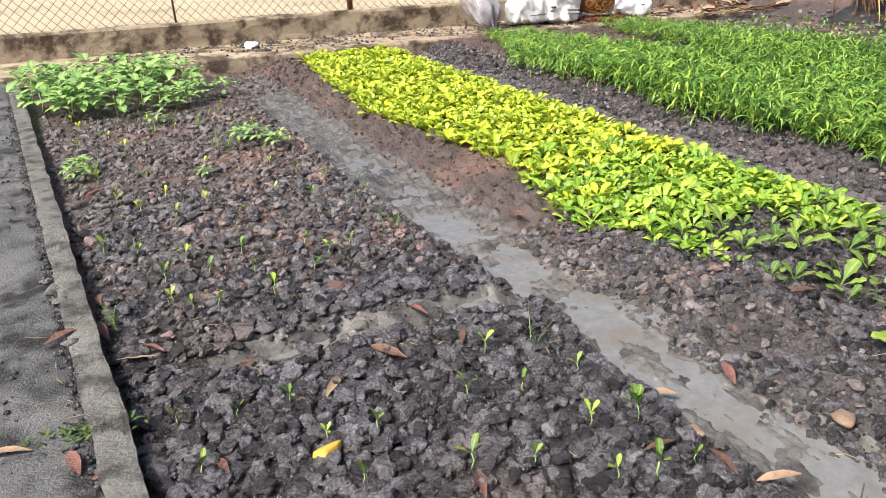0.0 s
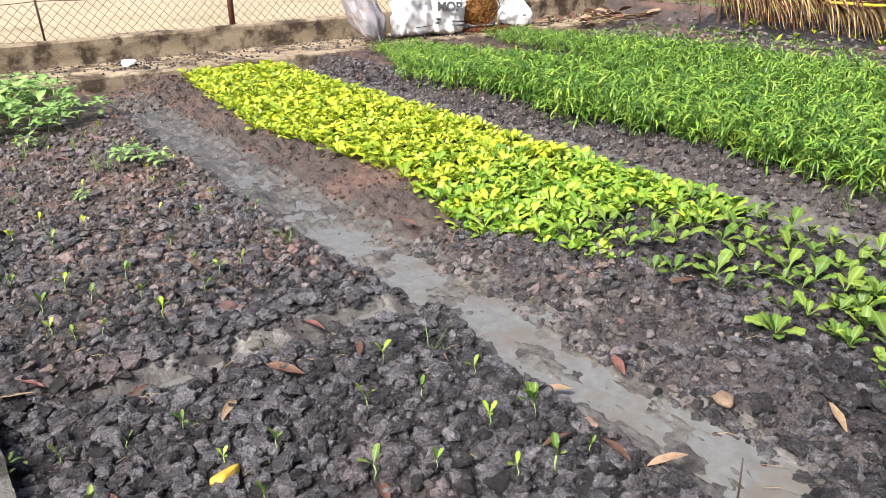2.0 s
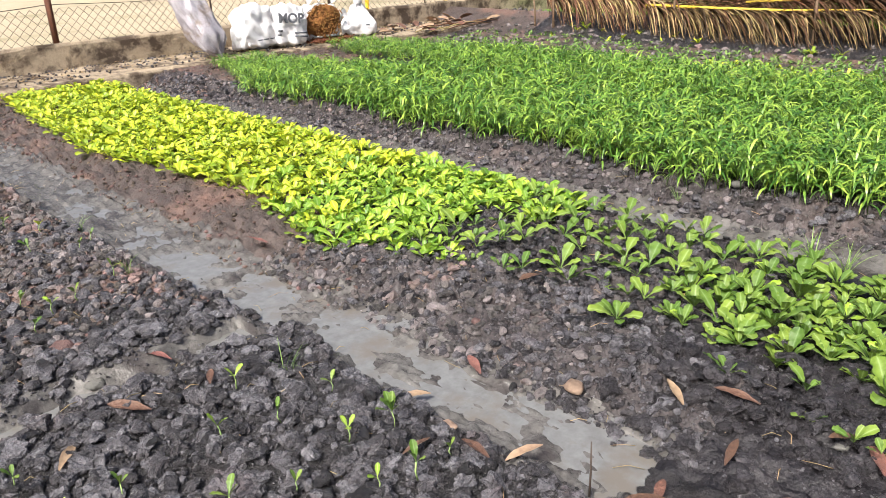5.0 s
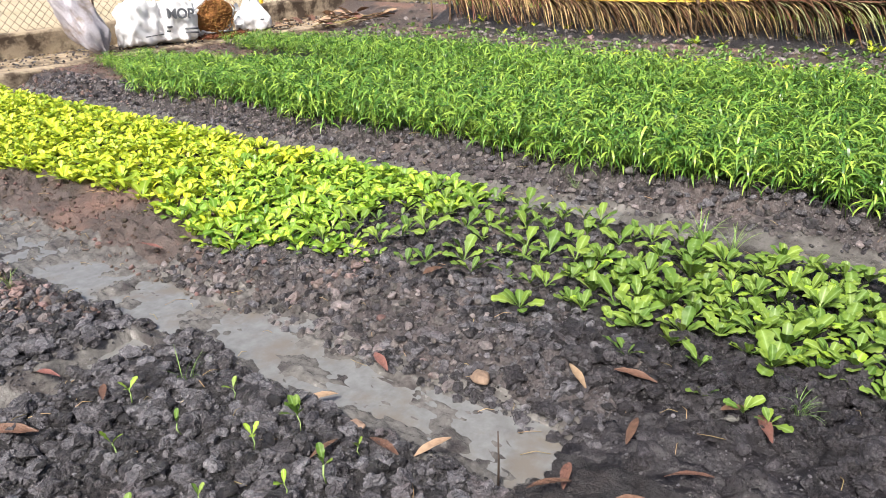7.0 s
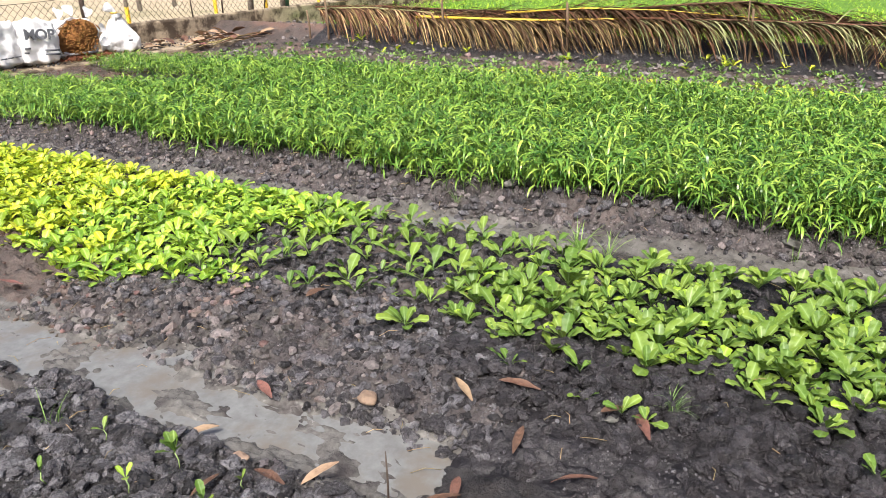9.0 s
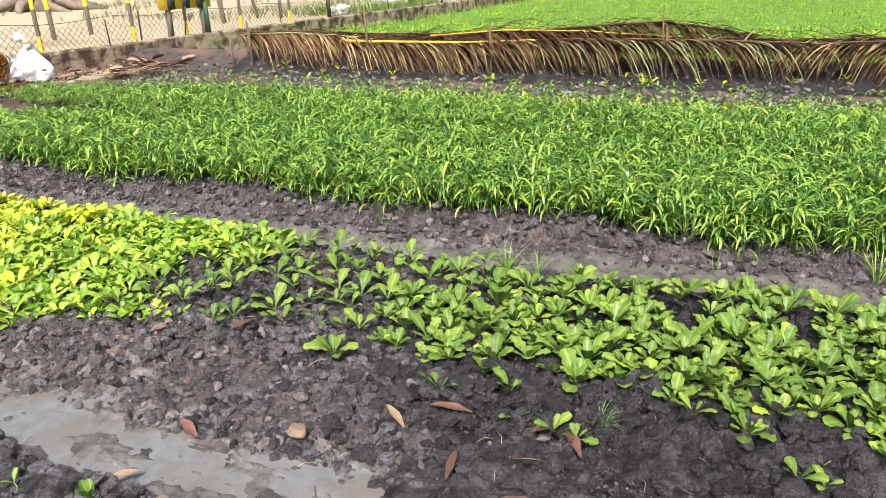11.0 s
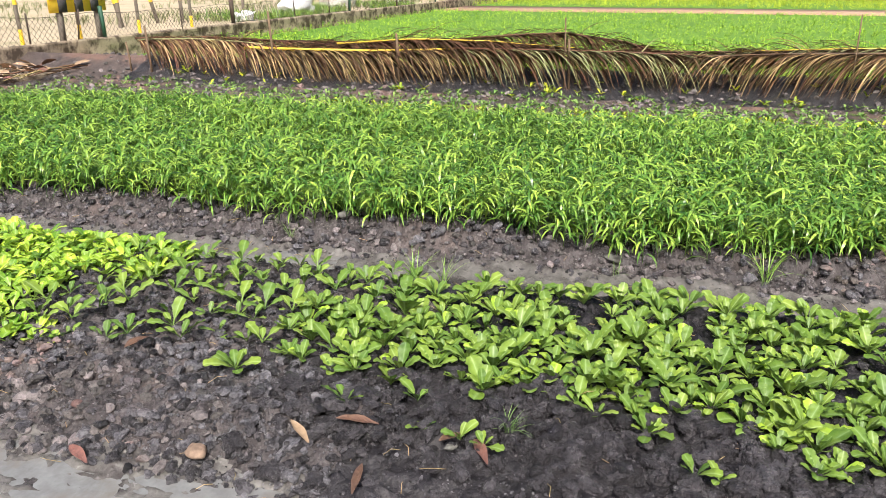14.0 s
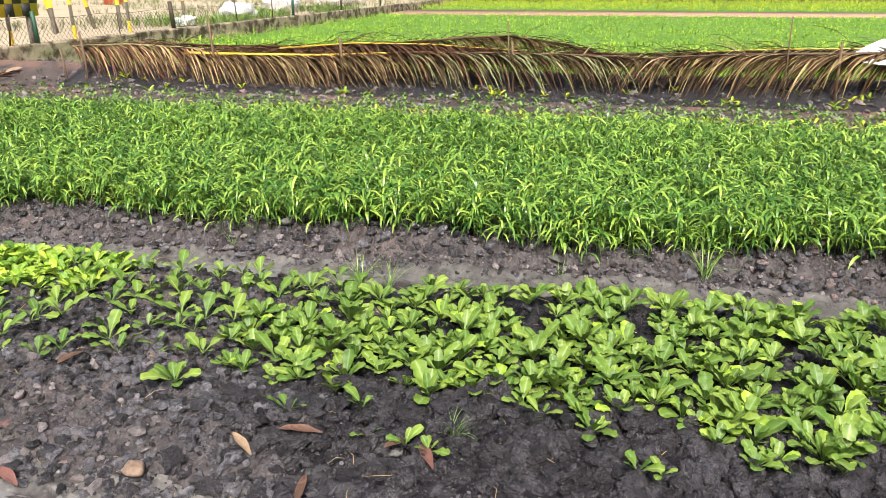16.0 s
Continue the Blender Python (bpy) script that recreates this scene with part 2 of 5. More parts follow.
def flat(bm):
    """Vertices and triangles of a bmesh as arrays; frees it."""
    bmesh.ops.triangulate(bm, faces=bm.faces)
    bm.verts.index_update()
    v = np.array([x.co[:] for x in bm.verts])
    f = np.array([[x.index for x in p.verts] for p in bm.faces])
    bm.free()
    return v, f


def part(name, bm, material, parent=None, label="", m=None, smooth=True):
    """Link a bmesh (or arrays, or a ready mesh) as one mesh object."""
    if isinstance(bm, bmesh.types.BMesh):
        me = bpy.data.meshes.new(name)
        for p in bm.faces:
            p.smooth = smooth
        bm.to_mesh(me)
        bm.free()
        me.materials.append(material)
    elif isinstance(bm, tuple):
        me = mesh_np(name, bm[0], [bm[1]], material, smooth)
    else:
        me = bm
    ob = new(name, me)
    if parent:
        ob.parent = parent
    if m is not None:
        ob.matrix_basis = m
    if label:
        tagged(ob, label)
    return ob


def scatter(protos, places):
    """Joined copies: protos are (verts, tris); places are (proto, 4x4) pairs."""
    vs, fs, base = [], [], 0
    for k in range(len(protos)):
        ms = [m for p, m in places if p == k]
        if not ms:
            continue
        v, f = protos[k]
        arr = np.array(ms)
        hom = np.concatenate([v[:, :3], np.ones((len(v), 1))], 1)
        out = np.einsum("nij,vj->nvi", arr, hom)
        out[:, :, 3] = v[None, :, 3] if v.shape[1] == 4 else 0.0
        vs.append(out.reshape(-1, 4))
        fs.append((f[None] + (np.arange(len(ms)) * len(v))[:, None, None]).reshape(-1, f.shape[1]) + base)
        base += len(ms) * len(v)
    return np.concatenate(vs), np.concatenate(fs)


def mtx(x, y, z, yaw=0.0, scale=1.0, tilt=0.0, tilt_dir=0.0, sz=1.0):
    m = Matrix.Translation((x, y, z)) @ Matrix.Rotation(tilt_dir, 4, "Z") @ Matrix.Rotation(tilt, 4, "X") @ Matrix.Rotation(yaw - tilt_dir, 4, "Z")
    return m @ Matrix.Diagonal((scale, scale, scale * sz, 1))


def box(x0, x1, y0, y1, z0, z1, bevel=0.0, cuts=0, rough=0.0, seed=0.0):
    bm = bmesh.new()
    bmesh.ops.create_cube(bm, size=1)
    for v in bm.verts:
        v.co = Vector(((x0 + x1) / 2 + v.co.x * (x1 - x0), (y0 + y1) / 2 + v.co.y * (y1 - y0), (z0 + z1) / 2 + v.co.z * (z1 - z0)))
    if bevel:
        bmesh.ops.bevel(bm, geom=bm.edges, offset=bevel, segments=2, affect="EDGES")
    if cuts:
        bmesh.ops.subdivide_edges(bm, edges=[e for e in bm.edges if e.calc_length() > 0.12], cuts=cuts, use_grid_fill=True)
    if rough:
        for v in bm.verts:
            v.co += noise.noise_vector(v.co * 6 + Vector((seed, 0, 0))) * rough + noise.noise_vector(v.co * 25) * rough * 0.4
    return bm


def tube(points, radii, sides=6):
    """A tapered tube along points."""
    pts = [Vector(p) for p in points]
    vs, fs = [], []
    for i, p in enumerate(pts):
        d = (pts[min(i + 1, len(pts) - 1)] - pts[max(i - 1, 0)]).normalized()
        a = d.orthogonal().normalized() if abs(d.z) > 0.95 else d.cross(Vector((0, 0, 1))).normalized()
        b = d.cross(a)
        r = radii[i] if isinstance(radii, (list, tuple)) else radii
        for k in range(sides):
            t = 2 * math.pi * k / sides
            vs.append(p + a * math.cos(t) * r + b * math.sin(t) * r)
    for i in range(len(pts) - 1):
        for k in range(sides):
            q = (i * sides + k, i * sides + (k + 1) % sides, (i + 1) * sides + (k + 1) % sides, (i + 1) * sides + k)
            fs += [(q[0], q[1], q[2]), (q[0], q[2], q[3])]
    n = len(pts)
    for k in range(1, sides - 1):
        fs.append((0, k + 1, k)), fs.append(((n - 1) * sides, (n - 1) * sides + k, (n - 1) * sides + k + 1))
    return np.array([(*v, 0.0) for v in vs]), np.array(fs)


def leaf(length, width, lift, droop, rows=5, fold=0.25, shape=0.6, stalk=0.2, wavy=0.0, rnd=None, twist=0.0, thin=False, toothed=False):
    """A leaf blade that starts at the origin, points to +Y, rises by lift (radians) and droops to its tip. shape: where it is widest."""
    rnd = rnd or random
    vs, fs = [], []
    p, ang = Vector((0, 0, 0)), lift
    ph = rnd.uniform(0, 6)
    for i in range(rows + 1):
        t = 1 - (1 - i / rows) ** 1.35
        s = max(0.0, (t - stalk) / (1 - stalk))
        if s > 0 and shape >= 0.7:
            w = width * 0.5 * (0.05 + 1.15 * s ** 0.6 * math.sqrt(max(0.0, 1 - s ** 2.8)))
        elif s <= 0:
            w = width * 0.06
        else:
            w = width * 0.5 * max(0.02, (s ** (0.55 + shape * 0.5)) * ((1 - s) ** (1.1 - shape * 0.75)) * 2.0)
        if toothed and 0.3 < s < 0.97:
            w *= 1.06 if i % 2 else 0.90
        if i == rows:
            w = width * 0.04
        tw = twist * t
        up = Vector((0, -math.sin(ang), math.cos(ang)))
        side = Vector((math.cos(tw), 0, math.sin(tw)))
        wv = math.sin(ph + i * 2.1) * wavy * w
        vs += [p - side * w + up * (fold * w + wv), p.copy(), p + side * w + up * (fold * w - wv)]
        step = (1 - i / rows) ** 1.35 - (1 - min(rows, i + 1) / rows) ** 1.35
        p = p + Vector((0, math.cos(ang), math.sin(ang))) * (length * step)
        ang -= droop * step
    if thin:
        vs = [v for i, v in enumerate(vs) if i % 3 != 1]
        for i in range(rows):
            a = i * 2
            fs += [(a, a + 1, a + 3), (a, a + 3, a + 2)]
        return np.array([(*v, 0.0) for v in vs]), np.array(fs)
    for i in range(rows):
        a = i * 3
        for k in (0, 1):
            q = (a + k, a + k + 1, a + k + 4, a + k + 3)
            fs += [(q[0], q[1], q[2]), (q[0], q[2], q[3])]
    return np.array([(*v, float(i % 3 == 1)) for i, v in enumerate(vs)]), np.array(fs)


def turned(vf, m):
    v, f = vf
    hom = np.concatenate([v[:, :3], np.ones((len(v), 1))], 1) @ np.array(m).T
    hom[:, 3] = v[:, 3] if v.shape[1] == 4 else 0.0
    return hom, f


def joined(list_vf):
    vs, fs, base = [], [], 0
    for v, f in list_vf:
        vs.append(v), fs.append(f + base)
        base += len(v)
    return np.concatenate(vs), np.concatenate(fs)


def lump(seed, sub=2, rough=0.35, squash=0.75):
    """A rounded crumbly clod: a ball with a few broken sides, swollen and pitted at three scales."""
    rnd = random.Random(seed)
    planes = []
    for _ in range(8):
        d = Vector((rnd.gauss(0, 1), rnd.gauss(0, 1), rnd.gauss(0, 1))).normalized()
        planes.append((d, rnd.uniform(0.5, 0.9)))
    sx, sy = rnd.uniform(0.75, 1.4), rnd.uniform(0.75, 1.3)
    bm = bmesh.new()
    bmesh.ops.create_icosphere(bm, subdivisions=sub, radius=1.08)
    for v in bm.verts:
        for d, k in planes:
            over = v.co.dot(d) - k
            if over > 0:
                v.co -= d * over * 0.8
        q = v.co + Vector((seed * 7.1, seed * 3.7, 0))
        v.co *= 1 + noise.noise(q * 1.5) * rough * 0.9 + noise.noise(q * 3.4) * rough * 0.6 + (0.35 - abs(noise.noise(q * 6.5))) * rough * 0.7
        v.co.x, v.co.y, v.co.z = v.co.x * sx, v.co.y * sy, v.co.z * squash
    return flat(bm)


# ---- ground ----
PROFILE_X = [-50, 1.46, 1.58, 1.63, 1.68, 1.78, 1.84, 1.90, 1.98, 2.15, 3.00, 3.10, 3.18, 3.34, 3.42, 3.55, 4.48, 4.62, 4.76, 5.85, 6.0, 6.12, 7.2, 7.55, 7.85, 8.15, 8.4, 60]
PROFILE_Z = [0.02, 0.02, 0.00, -0.026, -0.031, -0.032, -0.027, -0.012, 0.025, 0.055, 0.055, 0.0, -0.026, -0.022, 0.02, 0.08, 0.08, 0.02, 0.08, 0.08, 0.02, 0.05, 0.05, 0.12, 0.25, 0.20, 0.05, 0.05]
WATER_Z = -0.024


def channel_shift(y):
    """How far the furrow wanders sideways along the beds."""
    return float(np.interp(y, [-1.5, -0.5, 0.1, 0.42, 0.85, 1.3, 1.65, 2.4, 5.6], [-0.10, -0.06, 0.0, 0.055, 0.04, 0.08, 0.045, -0.01, -0.04]))


def height(x, y):
    """The lie of the soil: beds, furrows, clods."""
    if y > 6.64:
        return 0.17
    wob = noise.noise(Vector((x * 0.7, y * 1.6, 3.0))) * 0.05 + noise.noise(Vector((x * 3, y * 5, 9.0))) * 0.02
    shift = channel_shift(y) if 1.3 < x < 2.2 else 0.0
    z = float(np.interp(x + wob * 0.6 - shift * min(1.0, (x - 1.3) / 0.25, (2.2 - x) / 0.2), PROFILE_X, PROFILE_Z)) if shift else float(np.interp(x + wob, PROFILE_X, PROFILE_Z))
    if 0.3 < x < 4 and -3 < y < 6:
        if 0.6 < x < 1.6:
            d = y - 1.475 - 0.05 * noise.noise(Vector((x * 5, 0, 1)))
            z -= 0.050 * math.exp(-(d / (0.055 + 0.03 * max(0.0, x - 1.1))) ** 4) * min(1, (x - 0.6) / 0.2)
        low = min(1.0, max(0.06, (z + 0.022) / 0.05))
        p = Vector((x, y, 0))
        c = noise.noise(p * 9) * 0.012 + noise.noise(p * 22) * 0.011 + abs(noise.noise(p * 45)) * 0.009
        z += c * low
        if 1.86 < x < 3.12 or 3.36 < x < 3.7:
            dist, _ = noise.voronoi(p * 15 + noise.noise_vector(p * 7) * 0.5)
            gap = dist[1] - dist[0]
            z += (0.020 * min(1.0, gap * 1.8) - 0.022 * math.exp(-gap / 0.12)) * low * (1.0 if noise.noise(p * 2.3 + Vector((0, 7, 0))) > -0.15 else 0.25) * min(1.0, max(0.12, (x - 1.93) / 0.12 + (y - 0.45) * 2.0))
        if low < 0.5:
            z += noise.noise(p * 4.5 + Vector((5, 0, 0))) * 0.018 + (0.009 - abs(noise.noise(Vector((x * 26, y * 9, 4)))) * 0.035 if abs(noise.noise(Vector((x * 26, y * 9, 4)))) < 0.2 else 0.0) + noise.noise(p * 14) * 0.013 + noise.noise(p * 38) * 0.008 + noise.noise(p * 80) * 0.004 + 0.0065 * max(0.0, min(y, 4.2) - 1.9) + 0.018 * max(0.0, min(1.0, (0.42 - y) / 0.25))
    elif x >= 4 and x < 8.3:
        z += noise.noise(Vector((x * 7, y * 7, 0))) * 0.012
    return z


gx = np.concatenate([[-600, -150, -40, -12, -4, -1.5, -0.4, 0.15], np.arange(0.3, 1.55, 0.016), np.arange(1.55, 2.1, 0.0085), np.arange(2.1, 2.45, 0.013), np.arange(2.45, 3.7, 0.02), np.arange(3.7, 8.3, 0.07), np.arange(8.4, 9.6, 0.2), np.arange(10, 20, 1.0), [24, 30, 40, 60, 120, 300, 900]])
gy = np.concatenate([[-900, -300, -80, -30, -12, -6, -3.2, -2.4, -1.9], np.arange(-1.6, 1.9, 0.014), np.arange(1.9, 3.2, 0.022), np.arange(3.2, 6.6, 0.035), [6.63, 6.65, 7.5, 9, 12, 18, 30, 80, 300, 900]])
gv = np.array([(x, y, height(x, y)) for y in gy for x in gx])
nx = len(gx)
ii, jj = np.meshgrid(np.arange(nx - 1), np.arange(len(gy) - 1))
a = (jj * nx + ii).ravel()
gf = np.stack([a, a + 1, a + nx + 1, a + nx], 1)
cx, cy = gv[gf].mean(1)[:, 0], gv[gf].mean(1)[:, 1]
drier = [y > 5.0 or (1.84 < x < 2.35 and y > 0.80 + 0.8 * noise.noise(Vector((x * 6, y * 2, 0)))) or (3.30 < x < 3.66 and noise.noise(Vector((x * 5, y * 3, 8))) > -0.25) or (x < 1.56 and y > 2.0 + 0.9 * noise.noise(Vector((x * 3, y * 1.5, 4)))) or 5.9 < x < 7.3 for x, y in zip(cx, cy)]
muddy = [(abs(x - 1.75 - channel_shift(y)) < 0.165 + 0.05 * noise.noise(Vector((x * 9, y * 7, 2))) and 0.28 + 0.15 * noise.noise(Vector((x * 7, y * 7, 5))) < y < 5.6) or (0.72 < x < 1.65 and abs(y - 1.485) < 0.09 + 0.04 * noise.noise(Vector((x * 9, y * 9, 3)))) or (3.14 < x < 3.37) for x, y in zip(cx, cy)]
bank = [(1.86 < x < 3.14 and 0.22 + 0.4 * noise.noise(Vector((x * 4, y * 4, 6))) < y < 1.75) or 3.36 < x < 3.64 for x, y in zip(cx, cy)]
slot = np.where(cy > 6.64, 1, np.where(muddy, 5, np.where(bank, 6, np.where(cx > 8.45, 2, np.where(drier, 3, np.where((cx > 1.85) & (cx < 3.62) & (cy < 0.35), 4, 0))))))
ground = new("ground", mesh_np("ground", gv, [gf], [M_SOIL, M_SAND, M_FIELD, M_DRYSOIL, M_DARKSOIL, M_MUD, M_BANK], True, slot))
tagged(ground, "dark wet garden soil in raised beds, with a pale dry yard beyond the wall", "soil", kind="structure")

wx, wy = np.arange(0.62, 3.6, 0.06), np.arange(-1.8, 5.85, 0.08)
wv = np.array([(x, y, WATER_Z + 0.0015 * noise.noise(Vector((x * 5, y * 5, 0)))) for y in wy for x in wx])
ii, jj = np.meshgrid(np.arange(len(wx) - 1), np.arange(len(wy) - 1))
a = (jj * len(wx) + ii).ravel()
water = new("water", mesh_np("water", wv, [np.stack([a, a + 1, a + len(wx) + 1, a + len(wx)], 1)], M_WATER))
tagged(water, "shallow grey-brown muddy water standing in the furrows", "water", kind="structure")


def kerb_x(y):
    return 0.575 - 0.062 * y


# ---- concrete: kerb, path, ledge, wall ----
def strip(name, f0, f1, y0, y1, z, thick, material, label, cat, amp, ny=140, nxs=6, crack=0.0):
    """A slab between two lines x = f(y), with an uneven top and broken edges."""
    vs = []
    ys = np.linspace(y0, y1, ny)
    for y in ys:
        e0 = f0(y) + noise.noise(Vector((0.3, y * 6, 0))) * amp * 1.2 + noise.noise(Vector((0.3, y * 22, 0))) * amp * 0.6
        e1 = f1(y) + noise.noise(Vector((4.3, y * 6, 0))) * amp * 1.2 + noise.noise(Vector((4.3, y * 22, 0))) * amp * 0.6
        row = [(e0, y, z - thick)]
        for k in range(nxs + 1):
            x = e0 + (e1 - e0) * k / nxs
            n = noise.noise(Vector((x * 4, y * 4, 2))) * amp + noise.noise(Vector((x * 17, y * 17, 2))) * amp * 0.5
            if crack:
                n -= crack * math.exp(-(noise.noise(Vector((x * 2.2, y * 2.2, 7))) / 0.04) ** 2)
            edge = 0.35 * amp if k in (0, nxs) else 0
            row.append((x, y, z + n - edge))
        row.append((e1, y, z - thick))
        vs += row
    w = nxs + 3
    ii, jj = np.meshgrid(np.arange(w - 1), np.arange(ny - 1))
    a = (jj * w + ii).ravel()
    fs = np.stack([a, a + 1, a + w + 1, a + w], 1)
    return tagged(new(name, mesh_np(name, np.array(vs), [fs], material, name != "kerb")), label, cat, kind="structure")


strip("kerb", lambda y: kerb_x(y) - 0.075, kerb_x, -1.2, 5.88, 0.082, 0.2, M_KERB, "chipped grey concrete kerb along the soil bed", "kerb", 0.0055, 420, 5)
strip("pavement", lambda y: -2.6, lambda y: kerb_x(y) - 0.060, -1.2, 5.88, 0.070, 0.2, M_SLAB, "cracked dirty grey concrete path", "path", 0.010, 220, 60, 0.012)


def long_block(name, x0, x1, step, prof, material, label, cat, amp):
    """A long cast block along X with the profile prof of (y, z), uneven."""
    xs = np.arange(x0, x1, step)
    vs = []
    for x in xs:
        for i, (y, z) in enumerate(prof):
            p = Vector((x * 3.0, y * 9, z * 9))
            vs.append((x, y + noise.noise(p) * amp + noise.noise(p * 4) * amp * 0.4, z + noise.noise(p + Vector((9, 9, 9))) * amp * 0.8))
    w = len(prof)
    ii, jj = np.meshgrid(np.arange(w - 1), np.arange(len(xs) - 1))
    a = (jj * w + ii).ravel()
    fs = np.stack([a, a + w, a + w + 1, a + 1], 1)
    return tagged(new(name, mesh_np(name, np.array(vs), [fs], material, False)), label, cat, kind="structure")


WALL_Y, WALL_Z = 6.60, 0.315
wall_prof = [(WALL_Y, -0.1)] + [(WALL_Y, z) for z in np.linspace(0.02, WALL_Z - 0.02, 7)] + [(WALL_Y + 0.012, WALL_Z), (WALL_Y + 0.06, WALL_Z + 0.003), (WALL_Y + 0.12, WALL_Z), (WALL_Y + 0.13, WALL_Z - 0.02), (WALL_Y + 0.13, -0.1)]
long_block("wall_north", -4, 46, 0.06, wall_prof, M_CONC, "low stained concrete wall with dark mould below a fence", "wall", 0.012)
ledge_prof = [(5.89, -0.1), (5.89, 0.03), (5.895, 0.085), (5.91, 0.1), (6.05, 0.1), (6.2, 0.102), (6.35, 0.105), (6.5, 0.105), (6.598, 0.105)]
long_block("ledge", -2.6, 8.9, 0.05, ledge_prof, M_CONC, "worn concrete apron at the foot of the wall, strewn with soil", "apron", 0.012)

# ---- fence ----
fence = tagged(new("fence"), "rusty sagging chain-link fence on the low wall", "fence")


def fence_top(x):
    return 0.635 - 0.035 * math.sin(math.pi * ((x - 1.5) / 1.5 % 1.0)) + 0.02 * noise.noise(Vector((x, 0, 0)))


def post(name, x, y, z0, z1, r, material, lean_x=0.0, sides=8, square=False, parent=None):
    if square:
        bm = box(-r, r, -r, r, 0, z1 - z0, r * 0.25)
        ob = part(name, bm, material, parent)
    else:
        ob = part(name, tube([(0, 0, 0), (0, 0, (z1 - z0) / 2), (0, 0, z1 - z0)], r, sides), material, parent)
    ob.matrix_basis = Matrix.Translation((x, y, z0)) @ Matrix.Rotation(lean_x, 4, "Y")
    return ob


for px, r, m, z1, ln in ((-0.4, 0.008, M_DARKBAR, 0.66, 0), (1.45, 0.009, M_DARKBAR, 0.68, -0.03), (3.02, 0.022, M_RUST, 0.80, 0), (4.52, 0.010, M_DARKBAR, 0.8, 0), (5.98, 0.020, M_DARKBAR, 0.8, -0.04), (7.45, 0.008, M_DARKBAR, 0.60, -0.08),
                         (7.95, 0.010, M_DARKBAR, 0.66, 0), (8.72, 0.010, M_DARKBAR, 0.68, 0.18), (9.20, 0.022, M_GREENP, 0.70, -0.06), (10.9, 0.008, M_DARKBAR, 0.62, -0.05), (12.35, 0.028, M_DARKBAR, 0.74, -0.1),
                         (14.6, 0.012, M_DARKBAR, 0.72, -0.15), (16.2, 0.012, M_DARKBAR, 0.8, 0), (17.3, 0.025, M_GREENP, 0.75, 0), (20.5, 0.02, M_DARKBAR, 0.7, -0.1), (24, 0.02, M_GREENP, 0.8, 0)):
    post("post", px, 6.665, WALL_Z - 0.02, z1, r, m, ln, 8, r > 0.017, fence)
D = 0.080
pieces = []
for i in range(int(24 / (D / 2))):
    x = -2 + i * D / 2
    pts, z, k = [], WALL_Z + 0.005, 0
    top = fence_top(x)
    while z < top:
        sx = x + (D / 4 if k % 2 else -D / 4) * (1 if i % 2 else -1)
        pts.append((sx + 0.004 * noise.noise(Vector((x * 3, z * 9, 1))), 6.66 + (0.004 if k % 2 else -0.004) + 0.012 * noise.noise(Vector((x * 1.3, z * 3, 5))), z))
        z += D / 2
        k += 1
    if len(pts) > 1:
        pieces.append(tube(pts, 0.0029, 3))
part("wire_mesh", joined(pieces), M_WIRE, fence)
part("top_wire", tube([(x, 6.66, fence_top(x)) for x in np.arange(-2, 22, 0.15)], 0.003, 4), M_WIRE, fence)

# ---- soil clods ----
LUMPS = [lump(i, 3, 0.42, 0.8) for i in range(8)] + [lump(10 + i, 2, 0.42, 0.8) for i in range(6)] + [lump(20 + i, 1, 0.45, 0.8) for i in range(6)]


def clods(name, label, n, x0, x1, y0, y1, r0, r1, material, keep=lambda x, y: 1.0, power=2.5, sit=0.3):
    places = []
    while len(places) < n:
        x, y = rng.uniform(x0, x1), rng.uniform(y0, y1)
        if rng.random() > keep(x, y):
            continue
        r = r0 + (r1 - r0) * rng.random() ** power
        near = x < 2.6 and y < 1.7
        k = int(rng.integers(0, 8)) if r > 0.0195 and near and y < 1.4 else int(rng.integers(8, 14)) if r > (0.0105 if near else 0.018) else int(rng.integers(14, 20))
        places.append((k, mtx(x, y, height(x, y) + r * sit, rng.uniform(0, 6.28), r, rng.uniform(-0.5, 0.5), rng.uniform(0, 6.28), rng.uniform(0.75, 1.15))))
    v, f = scatter(LUMPS, places)
    return tagged(new(name, mesh_np(name, v, [f], material, False)), label, "soil clods", kind="stuff")


def bed_a(x, y):
    if x < kerb_x(y) + 0.02 or x > 1.60 + channel_shift(y):
        return 0
    d = abs(y - 1.475) / (0.06 + 0.035 * max(0.0, x - 1.0))
    return (0.06 if d < 1 and x > 0.72 else 1.0) * (1.0 if y < 4.3 else 0.4)


clods("soil_clods", "dark crumbly wet soil clods of all sizes on the seed bed", 14500, 0.42, 1.72, -0.2, 2.9, 0.003, 0.024, M_CLOD, lambda x, y: bed_a(x, y) * (1.0 if y < 1.7 else 0.5), 3.8)
clods("soil_clods", "drier grey-brown clods on the far part of the seed bed", 9500, 0.35, 1.6, 1.6, 4.9, 0.003, 0.021, M_DRYCLOD, lambda x, y: bed_a(x, y) * min(1.0, (y - 1.5) / 0.8), 3.6)
clods("soil_clods", "reddish brown drier soil crumbs on the seed bed", 1500, 0.75, 1.6, 1.7, 3.6, 0.003, 0.016, M_REDCLOD, bed_a, 3.0)
clods("soil_clods", "lumpy grey-brown clods along the mustard bed", 2600, 1.88, 2.34, 0.2, 1.9, 0.003, 0.020, M_CLOD, lambda x, y: 1.0 if y < 0.9 else 0.5, 3.2, 0.05)
